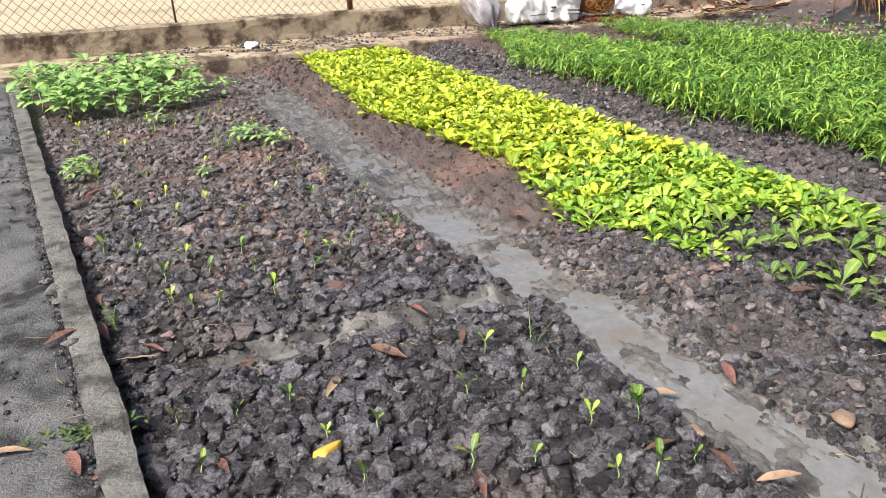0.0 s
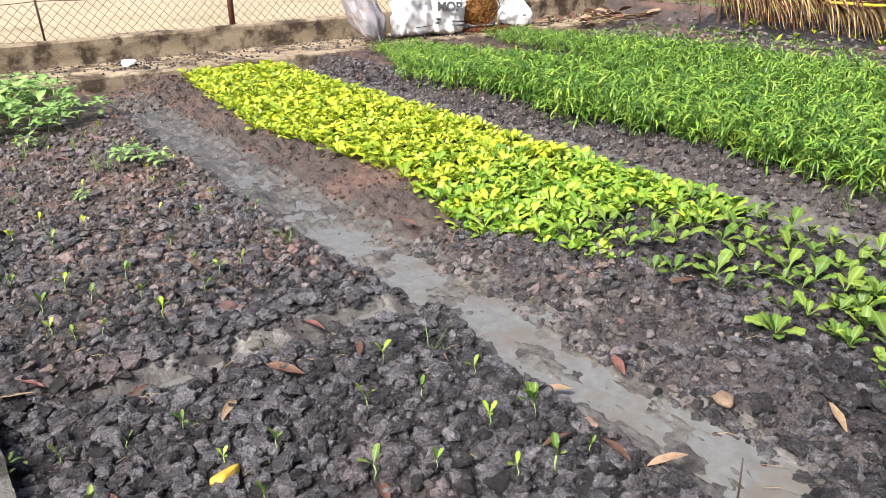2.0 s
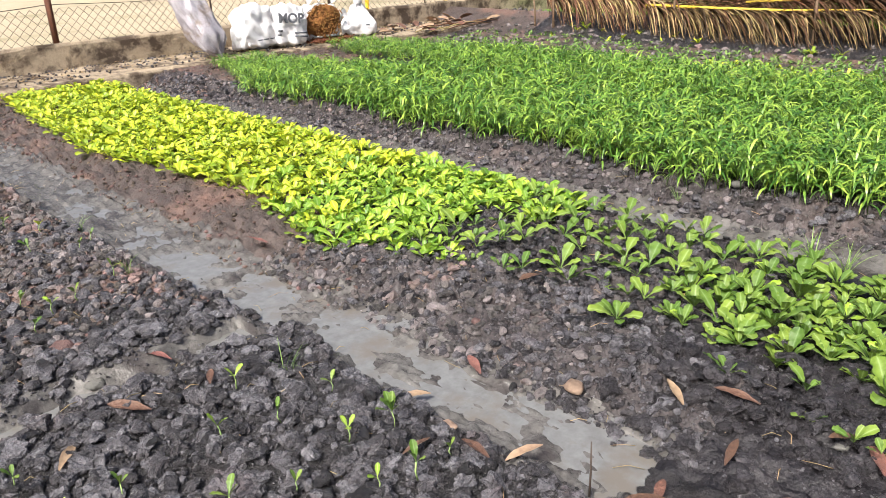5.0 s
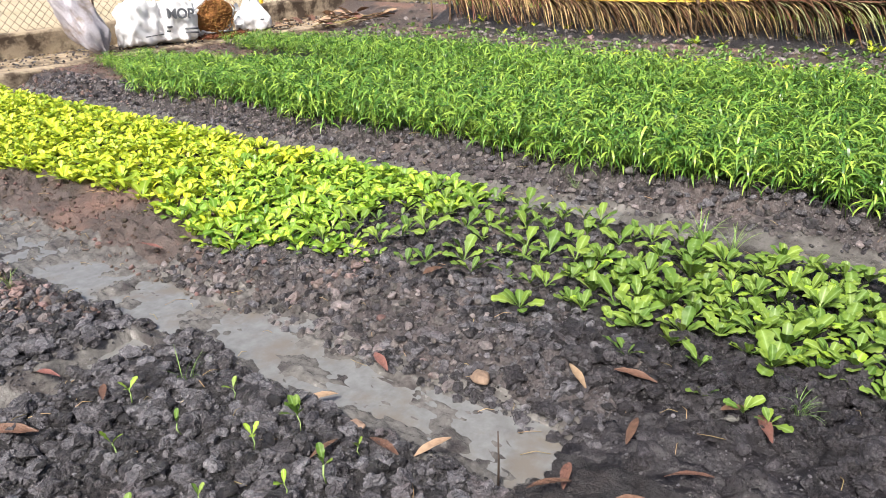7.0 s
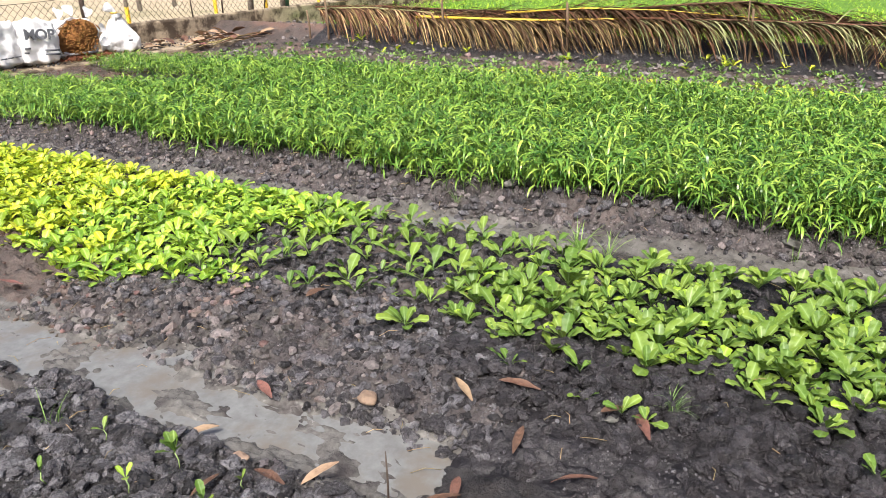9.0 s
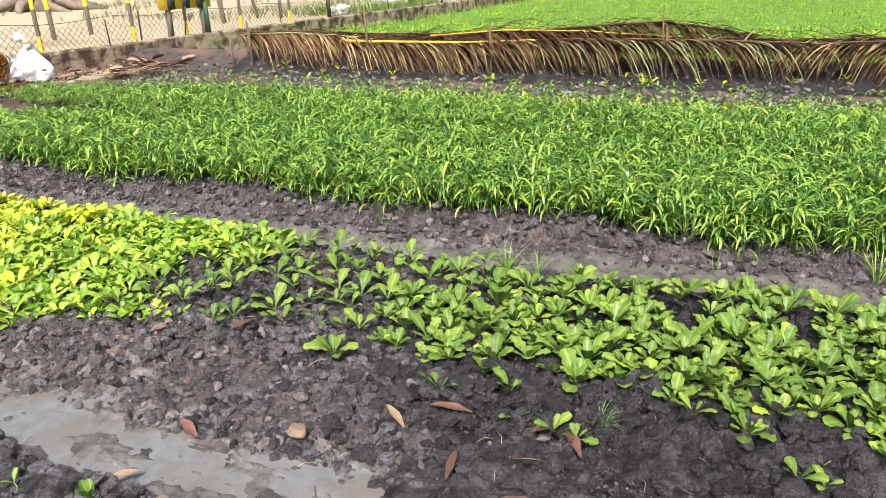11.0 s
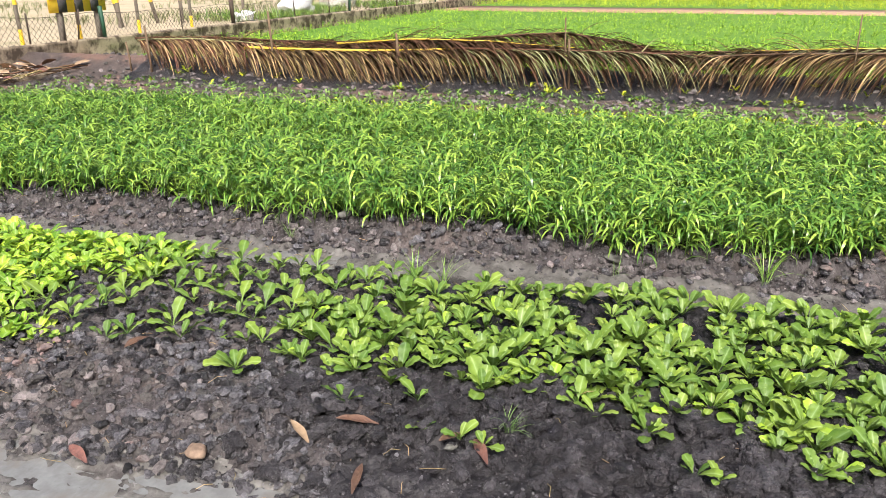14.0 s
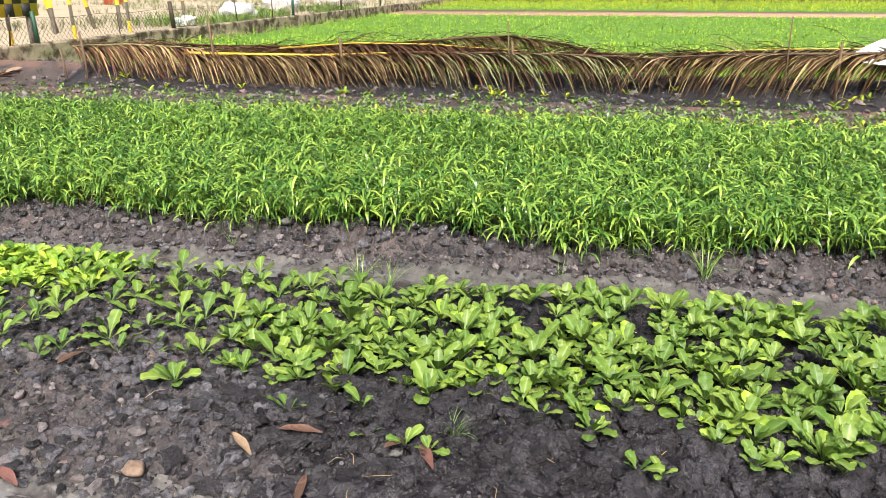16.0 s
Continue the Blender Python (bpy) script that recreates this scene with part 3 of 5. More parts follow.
# Paler clod colour on this wet flank stands in for its sheen.
clods("soil_clods", "grey-brown clods along the mustard bed, paler to stand for wet sheen", 1400, 1.88, 2.34, 0.5, 1.9, 0.003, 0.019, M_DRYCLOD, lambda x, y: min(1.0, (y - 0.4) / 0.8), 3.2, 0.05)
clods("soil_clods", "lumpy black clods along the mustard bed", 3900, 1.86, 2.42, -1.8, 0.5, 0.003, 0.028, M_DARKCLOD, lambda x, y: (1.0 if x > 2.02 else 0.18) * (1.0 if y < 0 else 0.6), 3.0, 0.30)
clods("soil_clods", "reddish crumbs along the furrow's bank", 2600, 1.84, 2.25, 1.4, 5.8, 0.002, 0.012, M_REDCLOD, lambda x, y: 1.0, 3.5)
clods("soil_clods", "clods between the mustard plants", 3000, 2.2, 3.15, -2, 1.7, 0.003, 0.018, M_DARKCLOD, lambda x, y: 1.0, 2.8)
clods("soil_clods", "grey-brown clods on the bare patch of the mustard bed", 2200, 2.1, 2.95, 0.3, 1.6, 0.003, 0.017, M_CLOD, lambda x, y: 1.0, 2.8)
clods("soil_clods", "clods on the bank below the water spinach", 3200, 3.32, 3.62, -2.0, 5.6, 0.003, 0.021, M_CLOD, lambda x, y: 1.0, 3.0)
clods("soil_clods", "brown drier clods on the bank below the water spinach", 2600, 3.34, 3.64, -2.0, 5.6, 0.003, 0.019, M_DRYCLOD, lambda x, y: 1.0, 3.0)
clods("soil_clods", "reddish drier crumbs at the bed ends before the apron", 2600, 1.6, 5.6, 4.9, 5.88, 0.004, 0.018, M_REDCLOD, lambda x, y: 1.0, 3.0)
clods("soil_clods", "clods on the far seed plot and under the fronds", 2600, 5.9, 8.2, -3.4, 5.8, 0.008, 0.030, M_DRYCLOD, lambda x, y: 1.0)

clods("soil_crumbs", "fine black crumbs sprinkled over the near beds", 12000, 0.45, 2.3, -0.6, 1.9, 0.0016, 0.0055, M_CLOD, lambda x, y: 0.0 if 1.62 < x - channel_shift(y) < 1.86 or x < kerb_x(y) + 0.01 else 1.0, 1.6)

# ---- mustard plants ----
prnd = random.Random(5)


def plant_leaves(n, size, rnd, wavy=0.16, wid=0.50, rows=10):
    """Pairs of leaf mesh data and pose for one rosette."""
    out = []
    for i in range(n):
        age = i / n
        L = size * rnd.uniform(0.75, 1.1) * (1 - 0.45 * age)
        lf = leaf(L, L * wid * rnd.uniform(0.85, 1.15), rnd.uniform(0.42, 0.95) + 0.45 * age, rnd.uniform(0.35, 1.0) * (1 - 0.55 * age), rows, 0.24, 0.80, 0.30, wavy, rnd, rnd.uniform(-0.3, 0.3), False, rows > 6)
        out.append((lf, Matrix.Rotation(i * 2.4 + rnd.uniform(-0.4, 0.4), 4, "Z")))
    return out


def mustard_proto(name, n, size, material, rnd, label, group):
    thing = tagged(new(name), label, "plant", group)
    for lf, m in plant_leaves(n, size, rnd):
        part("leaf", lf, M_MIDLEAF if rnd.random() < 0.06 else material, thing, m=m)
    return thing


def sow(x0, x1, y0, y1, gap, keep, rnd, tries=6000, taken=()):
    """Places at least gap apart, thinned by keep(x, y)."""
    pts = list(taken)
    first = len(pts)
    for _ in range(tries):
        x, y = rnd.uniform(x0, x1), rnd.uniform(y0, y1)
        if rnd.random() < keep(x, y) and all((x - a) ** 2 + (y - b) ** 2 > gap * gap for a, b in pts):
            pts.append((x, y))
    return pts[first:]


GB, GY = "mustard greens in the bed", "young mustard in the dense patch"
BIG = [mustard_proto("mustard_plant", 10 + i % 3, 0.091, M_LEAF, prnd, "broad-leaved green mustard plant in wet soil", GB) for i in range(6)]
SMALL = [mustard_proto("mustard_plant", 5, 0.062, M_LEAF, prnd, "small green mustard seedling in wet mud", GB) for i in range(4)]


def left_edge(y):
    return float(np.interp(y, [-3, -0.8, -0.2, 0.4, 0.8, 1.3, 1.8, 2.2, 2.7, 3.2, 3.8, 4.7, 5.7], [2.15, 2.18, 2.32, 2.28, 2.40, 2.22, 2.06, 2.16, 2.20, 2.12, 2.05, 2.12, 2.24]))


def plant_all(protos, pts, rnd, lo, hi, lift=0.006):
    used = set()
    for i, (x, y) in enumerate(pts):
        p = protos[i % len(protos)]
        m = mtx(x, y, height(x, y) + lift, rnd.uniform(0, 6.28), 1.0, rnd.uniform(-0.15, 0.15), rnd.uniform(0, 6.28)) @ Matrix.Scale(rnd.uniform(lo, hi), 4)
        if p.name not in used:
            used.add(p.name)
            p.matrix_basis = m
        else:
            c = p.copy()
            scene.collection.objects.link(c)
            for ch in p.children:
                d = ch.copy()
                scene.collection.objects.link(d)
                d.parent = c
            c.matrix_basis = m


edge_spots = [(2.40, 1.04), (2.29, 0.85), (2.23, 1.06), (2.16, 0.48), (2.15, 0.26), (2.11, 0.05), (2.10, -0.04), (2.08, -0.10), (2.31, -0.28), (2.22, 0.10), (2.10, -0.55), (2.10, -0.60), (2.27, -0.33), (2.17, -0.97)]
big_spots = [(2.24, 0.62), (2.33, 0.47), (2.32, 0.37), (2.30, 0.20), (2.32, -0.04), (2.36, -0.14), (2.24, -0.45), (2.25, -0.99), (2.18, -0.80), (2.32, -0.69)]
big_pts = big_spots + sow(2.2, 3.02, -1.6, 0.62, 0.056, lambda x, y: (1.0 if noise.noise(Vector((x * 6, y * 6, 4))) > -0.28 else 0.08) if x > left_edge(y) + 0.03 and (x - 2.3 < 0.75 * (1.0 - max(0, y - 0.1) * 1.0)) else 0.0, prnd, 3000, big_spots)
mid_pts = sow(2.25, 3.02, 0.35, 1.45, 0.074, lambda x, y: (1.0 if x > 2.64 else 0.3) if x > left_edge(y) else 0, prnd, 1500, big_pts + edge_spots)
plant_all(BIG, big_pts, prnd, 0.7, 1.15)
plant_all(SMALL, edge_spots, prnd, 0.8, 1.2, 0.020)
plant_all(SMALL, mid_pts, prnd, 1.0, 1.6, 0.012)
young_pts = []
for i in range(25):
    for j in range(106):
        x, y = 2.0 + i * 0.043 + prnd.uniform(-0.016, 0.016), 1.25 + j * 0.043 + prnd.uniform(-0.016, 0.016)
        if left_edge(y) < x < 3.06 - 0.10 * max(0, y - 5.2) and not (y < 1.5 and 2.32 < x < 2.72) and prnd.random() < (0.93 if y > 1.6 else 0.72):
            young_pts.append((x, y))
protos = [joined([turned(lf, m) for lf, m in plant_leaves(6, 0.080, prnd, 0.14, 0.50, 6)]) for _ in range(8)]
for near_end, material, lab in ((True, M_MIDLEAF, "dense green young mustard at the near end of the patch"), (False, M_YLEAF, "dense carpet of young yellow-green mustard leaves")):
    places = [(prnd.randrange(8), mtx(x, y, height(x, y), prnd.uniform(0, 6.28), prnd.uniform(0.7, 1.2), prnd.uniform(-0.25, 0.25), prnd.uniform(0, 6.28))) for x, y in young_pts if (y + 0.9 * noise.noise(Vector((x * 5, y * 5, 3))) < 2.25) == near_end]
    v, f = scatter(protos, places)
    tagged(new("young_mustard", mesh_np("young_mustard", v, [f], material)), lab, "plants", kind="stuff")



# ---- water spinach beds and far fields ----
def spinach(rnd, h, n, L, rows=4, wide=0.15, stem=True):
    out = [tube([(0, 0, 0), (rnd.uniform(-0.01, 0.01), rnd.uniform(-0.01, 0.01), h * 0.9)], 0.0016, 3)] if stem else []
    for i in range(n):
        z = h * (0.25 + 0.72 * i / (n - 1))
        lf = leaf(L * rnd.uniform(0.75, 1.15), L * wide, rnd.uniform(0.35, 1.2), rnd.uniform(1.3, 2.6), rows, 0.2, 0.35, 0.05, 0.0, rnd, rnd.uniform(-0.6, 0.6), True)
        out.append(turned(lf, Matrix.Translation((0, 0, z)) @ Matrix.Rotation(rnd.uniform(0, 6.28), 4, "Z")))
    return joined(out)


SP = [spinach(prnd, 0.145, 9, 0.11, 4, 0.14) for _ in range(12)]


def crop(name, label, protos, pts, scale, material, cat="plants", rnd=prnd):
    places = [(rnd.randrange(len(protos)), mtx(x, y, height(x, y) - 0.005, rnd.uniform(0, 6.28), scale(x, y) * rnd.uniform(0.75, 1.15), rnd.uniform(-0.25, 0.25), rnd.uniform(0, 6.28))) for x, y in pts]
    v, f = scatter(protos, places)
    return tagged(new(name, mesh_np(name, v, [f], material)), label, cat, kind="stuff")


def in_spinach(x, y):
    return x > 3.50 + max(0, y - 4.5) * 0.36 + 0.04 * math.sin(y * 4) and x < 4.52 + 0.05 * math.sin(y * 2.3) - 0.12 * max(0, y - 4.3)


pts = [(x, y) for x, y in zip(rng.uniform(3.4, 4.6, 6000), rng.uniform(-2.6, 5.72, 6000)) if in_spinach(x, y)]
crop("water_spinach", "dense knee-low bed of narrow-leaved bright green water spinach", SP, pts, lambda x, y: 1.0 - 0.42 * min(1, max(0, y - 3.6) / 1.8), M_BLADE)
pts = [(x, y) for x, y in zip(rng.uniform(4.64, 5.70, 4400), rng.uniform(-3.2, 5.8, 4600)) if x > 4.67 + 0.05 * math.sin(y * 3) + 0.36 * min(1.0, max(0.0, (y - 2.9) / 1.5)) + max(0, y - 5.2) * 0.5]
crop("water_spinach", "second bed of narrow-leaved green water spinach behind the first", SP, pts, lambda x, y: 0.98 - 0.36 * min(1, max(0, y - 3.6) / 1.8), M_BLADE)
FP = [spinach(prnd, 0.16, 5, 0.15, 2, 0.2, False) for _ in range(8)]
fx = 8.30 + 15.6 * rng.random(11500) ** 1.7
fy = -13 + 19.5 * rng.random(11500)
crop("field_crop", "wide field of bright green leafy crop beyond the frond fence", FP, [(x, y) for x, y in zip(fx, fy) if y < 4.6 + (x - 8.35) * 0.9], lambda x, y: (0.85 if x < 12 else 0.6) + 0.12 * math.sin(x * 2.1), M_FIELDLEAF)
fx = 27.2 + 11 * rng.random(5000)
fy = -20 + 26.5 * rng.random(5000)
crop("field_crop", "far strip of yellowing crop at the field's end", FP, list(zip(fx, fy)), lambda x, y: 1.0, M_YELLOWFIELD)

# ---- bean plants ----
def bean_plant(rnd, label):
    thing = tagged(new("bean_plant"), label, "plant", "bean plants by the wall")
    h = rnd.uniform(0.13, 0.25)
    part("stem", tube([(0, 0, 0), (0.01, 0, h * 0.5), (0, 0.01, h)], [0.005, 0.004, 0.002], 5), M_STEM, thing)
    for i in range(8):
        z = h * (0.25 + 0.75 * i / 7)
        az = i * 2.4 + rnd.uniform(-0.4, 0.4)
        reach = rnd.uniform(0.05, 0.11) * (1.1 - 0.5 * i / 7)
        tip = Vector((math.cos(az) * reach, math.sin(az) * reach, z + 0.045))
        for da in (-1.1, 0, 1.1):
            L = rnd.uniform(0.080, 0.118)
            lf = leaf(L, L * 0.74, rnd.uniform(-0.35, 0.75), rnd.uniform(0.3, 0.9), 8, 0.2, 0.36, 0.1, 0.1, rnd)
            part("leaf", turned(lf, Matrix.Translation(tip) @ Matrix.Rotation(az - math.pi / 2 + da, 4, "Z")), M_BEAN, thing)
    return thing


beans = [bean_plant(prnd, "leafy pale green bean plant with heart-shaped leaves") for _ in range(5)]
spots = sow(0.24, 1.24, 4.55, 5.75, 0.175, lambda x, y: 1.0 if x > kerb_x(y) + 0.05 else 0, prnd, 700)
spots += [(1.10, 4.62), (1.30, 4.80), (1.46, 4.90), (0.52, 4.65)]
for i, (x, y) in enumerate(spots):
    m = mtx(x, y, height(x, y), prnd.uniform(0, 6.28)) @ Matrix.Scale((0.62 if y < 5 and x > 1.0 else 1.0) * prnd.uniform(0.8, 1.1), 4)
    if i < 5:
        beans[i].matrix_basis = m
    else:
        copy_thing(beans[i % 5], m).scale = m.to_scale()


# ---- seedlings and weeds on the seed bed ----
def seedling(rnd, n, size, material, label, name="seedling"):
    thing = tagged(new(name), label, "seedling", "seedlings on the bare bed")
    h = size * rnd.uniform(0.5, 0.9)
    part("stem", tube([(0, 0, -0.005), (0.004, 0.002, h * 0.5), (0, 0, h)], 0.0016, 4), M_STEM, thing)
    for i in range(n):
        L = size * rnd.uniform(0.75, 1.15)
        lf = leaf(L, L * 0.46, rnd.uniform(0.7, 1.4), rnd.uniform(0.1, 0.7), 10, 0.3, 0.75, 0.22, 0.14, rnd, rnd.uniform(-0.4, 0.4), False, True)
        part("leaf", turned(lf, Matrix.Translation((0, 0, h)) @ Matrix.Rotation(i * 2.5 + rnd.uniform(-0.5, 0.5), 4, "Z")), material, thing)
    return thing


def place(protos, pts, rnd, lo, hi, lift=0.014, tilt=0.2):
    for i, (x, y) in enumerate(pts):
        m = mtx(x, y, height(x, y) + lift, rnd.uniform(0, 6.28), 1.0, rnd.uniform(-tilt, tilt), rnd.uniform(0, 6.28)) @ Matrix.Scale(rnd.uniform(lo, hi), 4)
        if i < len(protos):
            protos[i].matrix_basis = m
        else:
            copy_thing(protos[i % len(protos)], m).scale = m.to_scale()


seed_spots = [(0.60, 1.22), (0.85, 1.19), (0.90, 0.84), (0.88, 1.01), (0.62, 1.02), (0.99, 0.99), (1.23, 1.01), (1.12, 0.79), (1.24, 0.74), (1.42, 0.79), (1.54, 0.59), (1.43, 0.58), (1.35, 0.61), (1.52, 0.98), (1.36, 0.97), (1.36, 1.16), (0.73, 1.19),
              (0.73, 1.76), (0.80, 1.76), (0.95, 1.94), (0.82, 1.99), (0.97, 1.77), (1.30, 2.00), (0.80, 2.55), (0.61, 2.85), (1.13, 1.87), (0.68, 2.01), (1.21, 1.96), (1.16, 2.09), (1.56, 2.54), (1.46, 2.10), (1.37, 2.91), (1.49, 2.46), (0.77, 2.14), (0.63, 2.29),
              (0.53, 2.30), (1.02, 2.48), (1.34, 2.53), (1.15, 2.30), (0.68, 1.85)]
lone = [seedling(prnd, 2 + i % 2, 0.034, M_LEAF if i % 3 else M_MIDLEAF, "tiny yellow-green seedling standing in dark clods") for i in range(6)]
place(lone, seed_spots, prnd, 0.85, 1.4)
extra = sow(0.5, 1.5, 2.6, 4.5, 0.16, lambda x, y: 0.7, prnd, 70, seed_spots)
place([seedling(prnd, 3, 0.030, M_YLEAF, "tiny yellow-green seedling standing in dark clods") for i in range(2)], extra, prnd, 0.7, 1.3)
place([seedling(prnd, 8, 0.055, M_LEAF, "bright green seedling with a tuft of rounded leaves")], [(1.52, 0.75)], prnd, 0.8, 0.8)
for i, (x, y) in enumerate([(1.35, 3.55), (1.42, 3.42), (0.50, 3.42), (0.47, 3.30), (0.94, 4.24), (1.00, 3.10), (1.28, 3.62)]):
    m = mtx(x, y, height(x, y), i * 1.3) @ Matrix.Scale((0.50, 0.42, 0.46, 0.36, 0.40, 0.26, 0.40)[i], 4)
    weed = copy_thing(beans[i % 5], m)
    weed.scale = m.to_scale()
    tagged(weed, "small leafy pale green weed in the seed bed", "plant")
place([seedling(prnd, 4, 0.04, M_PALE, "small pale blue-green weed", "weed")], [(0.95, 2.11)], prnd, 1.0, 1.0)


def tuft(rnd, n, L, material, label, w=0.035):
    thing = tagged(new("grass_tuft"), label, "grass")
    for i in range(n):
        l = L * rnd.uniform(0.6, 1.2)
        lf = leaf(l, l * w, rnd.uniform(0.8, 1.45), rnd.uniform(0.3, 1.5), 4, 0.2, 0.2, 0.0, 0, rnd)
        part("blade", turned(lf, Matrix.Translation((rnd.uniform(-0.01, 0.01), rnd.uniform(-0.01, 0.01), 0)) @ Matrix.Rotation(rnd.uniform(0, 6.28), 4, "Z")), material, thing)
    return thing


for (x, y), n, L, m_, lab in (((0.51, 1.79), 14, 0.10, M_PALE, "thin green grass tuft beside the kerb"), ((1.51, 2.10), 12, 0.11, M_PALE, "thin pale grass tuft at the furrow"), ((1.50, 1.14), 10, 0.11, M_PALE, "straggly grass tuft on the clods"), ((1.14, 3.52), 14, 0.12, M_PALE, "wispy pale grass tuft"),
                             ((1.60, 2.75), 12, 0.09, M_PALE, "wispy grass tuft at the water"), ((2.16, -0.14), 22, 0.085, M_PALE, "silvery dry grass tuft in the mud"), ((3.41, -0.82), 16, 0.18, M_BLADE, "tall green grass tuft on the bank"), ((3.18, 0.43), 24, 0.13, M_BLADE, "green grass tuft at the furrow"), ((3.12, 0.30), 18, 0.12, M_BLADE, "green grass tuft at the furrow"),
                             ((3.36, -0.30), 9, 0.08, M_PALE, "small grass tuft on the bank"), ((3.40, 1.05), 9, 0.08, M_PALE, "small grass tuft on the bank"), ((0.62, 2.35), 10, 0.08, M_PALE, "small grass tuft on the clods"), ((0.56, 3.30), 16, 0.11, M_PALE, "wispy grass tuft on the bed")):
    tuft(prnd, n, L, m_, lab).matrix_basis = mtx(x, y, height(x, y))
for x, y in sow(0.45, 1.45, 2.9, 4.5, 0.2, lambda x, y: 1.0 if x > kerb_x(y) + 0.06 else 0, prnd, 40):
    tuft(prnd, 9, prnd.uniform(0.05, 0.09), M_PALE, "thin wispy weed on the drier clods", 0.07).matrix_basis = mtx(x, y, height(x, y))
moss = tagged(new("moss_patch"), "dark green creeping weed on the concrete path", "weed")
for i in range(120):
    lf = leaf(0.026, 0.011, prnd.uniform(0.1, 1.0), 0.6, 3, 0.2, 0.5, 0.1, 0, prnd)
    part("sprig", turned(lf, Matrix.Translation((prnd.gauss(0, 0.048), prnd.gauss(0, 0.026), 0)) @ Matrix.Rotation(prnd.uniform(0, 6.28), 4, "Z")), M_MOSS, moss)
moss.matrix_basis = mtx(0.41, 1.24, 0.068)


# ---- fallen leaves, stones, straw ----
def fallen(rnd, L, w, material, label, group="fallen leaves"):
    lf = leaf(L, L * w, rnd.uniform(-0.05, 0.25), rnd.uniform(0.0, 0.6), 7, rnd.uniform(0.2, 0.6), 0.45, 0.06, 0.10, rnd, rnd.uniform(-0.6, 0.6))
    ob = part("fallen_leaf", lf, material)
    return tagged(ob, label, "leaf", group)


leaf_spots = [(1.14, 1.26, 40), (0.59, 1.59, 40), (0.55, 1.55, 80), (0.82, 1.47, -50), (1.32, 1.50, 20), (0.48, 1.98, 10), (0.48, 1.75, 15), (0.96, 1.20, -40), (1.04, 3.85, 40), (0.53, 3.04, -50), (1.11, 0.73, -20), (1.50, 0.66, 90), (1.65, 0.47, 75), (1.88, 0.83, -25), (1.95, 1.97, 20),
              (1.34, 1.25, -30), (0.66, 1.04, 10), (0.27, 1.23, 70), (0.39, 1.13, 10), (0.45, 1.08, -50), (0.38, 1.70, -60)]
leaf_spots2 = [(2.27, 0.95, 80), (2.04, 0.33, -40), (2.09, 0.20, 10), (1.92, 0.14, -80), (1.76, 0.21, -70), (1.70, 0.21, 60), (1.67, 0.84, 70), (1.88, -0.01, 30), (1.76, 0.04, 0), (1.60, 0.57, -10), (2.09, -0.02, 60), (2.24, -0.66, 20), (2.69, 0.17, 40), (2.06, -0.10, -60)]
for i, (x, y, a) in enumerate(leaf_spots + leaf_spots2):
    pale = i % 5 == 2
    on_slab = x < kerb_x(y)
    ob = fallen(prnd, prnd.uniform(0.075, 0.115), prnd.uniform(0.30, 0.42), M_DEADPALE if pale else M_DEAD, "pale dry fallen leaf, curled" if pale else "reddish brown fallen leaf, wet and curled")
    ob.matrix_basis = mtx(x, y, (0.075 if on_slab else height(x, y) + 0.020), radians(a), 1.0, prnd.uniform(-0.12, 0.12), prnd.uniform(0, 6)) @ Matrix.Translation((0, -0.045, 0))

for (x, y), r, m_, lab in (((1.96, 0.56), 0.025, M_STONE, "smooth tan stone lying on mud"), ((1.15, 1.53), 0.020, M_KERB, "pale grey broken stone"), ((1.15, 1.74), 0.024, M_REDCLOD, "reddish broken brick lump"), ((1.63, 0.68), 0.016, M_STONE, "small smooth tan pebble"), ((1.65, 0.81), 0.014, M_KERB, "small pale grey pebble"),
                         ((3.52, 0.86), 0.026, M_KERB, "pale stone on the bank"), ((3.45, -0.28), 0.028, M_KERB, "pale flat stone on the bank"), ((2.09, -0.02), 0.014, M_KERB, "small pale grey pebble"), ((2.03, 0.96), 0.018, M_REDCLOD, "reddish pebble in the mud")):
    ob = part("stone", turned(lump(int(x * 100), 3, 0.12, 0.6), Matrix.Scale(r, 4)), m_)
    tagged(ob, lab, "stone")
    ob.matrix_basis = mtx(x, y, height(x, y) + r * 0.35, x * 7)
rind = part("lemon_rind", turned(lump(77, 3, 0.1, 0.7), Matrix.Diagonal((0.032, 0.019, 0.02, 1))), M_LEMON)
tagged(rind, "yellow piece of fruit rind on the clods", "fruit")
rind.matrix_basis = mtx(0.87, 0.97, height(0.87, 0.97) + 0.018, 0.4)
stick = part("stick", tube([(0, 0, -0.03), (0.006, 0.003, 0.06), (0.01, 0.008, 0.13)], [0.003, 0.0025, 0.0015], 5), M_DARKBAR)
tagged(stick, "thin dark twig stuck upright in the water's edge", "twig")
stick.matrix_basis = mtx(1.67, 0.32, height(1.67, 0.32))
bits = []
for i in range(650):
    x, y = rng.uniform(0.5, 3.6), rng.uniform(-1.2, 5.8)
    L, a = rng.uniform(0.015, 0.07), rng.uniform(0, 6.28)
    z = max(height(x, y), WATER_Z) + 0.008
    bend = rng.uniform(-0.3, 0.3)
    bits.append(tube([(x, y, z), (x + math.cos(a) * L / 2, y + math.sin(a) * L / 2, z + 0.006), (x + math.cos(a + bend) * L, y + math.sin(a + bend) * L, z)], 0.0009, 3))
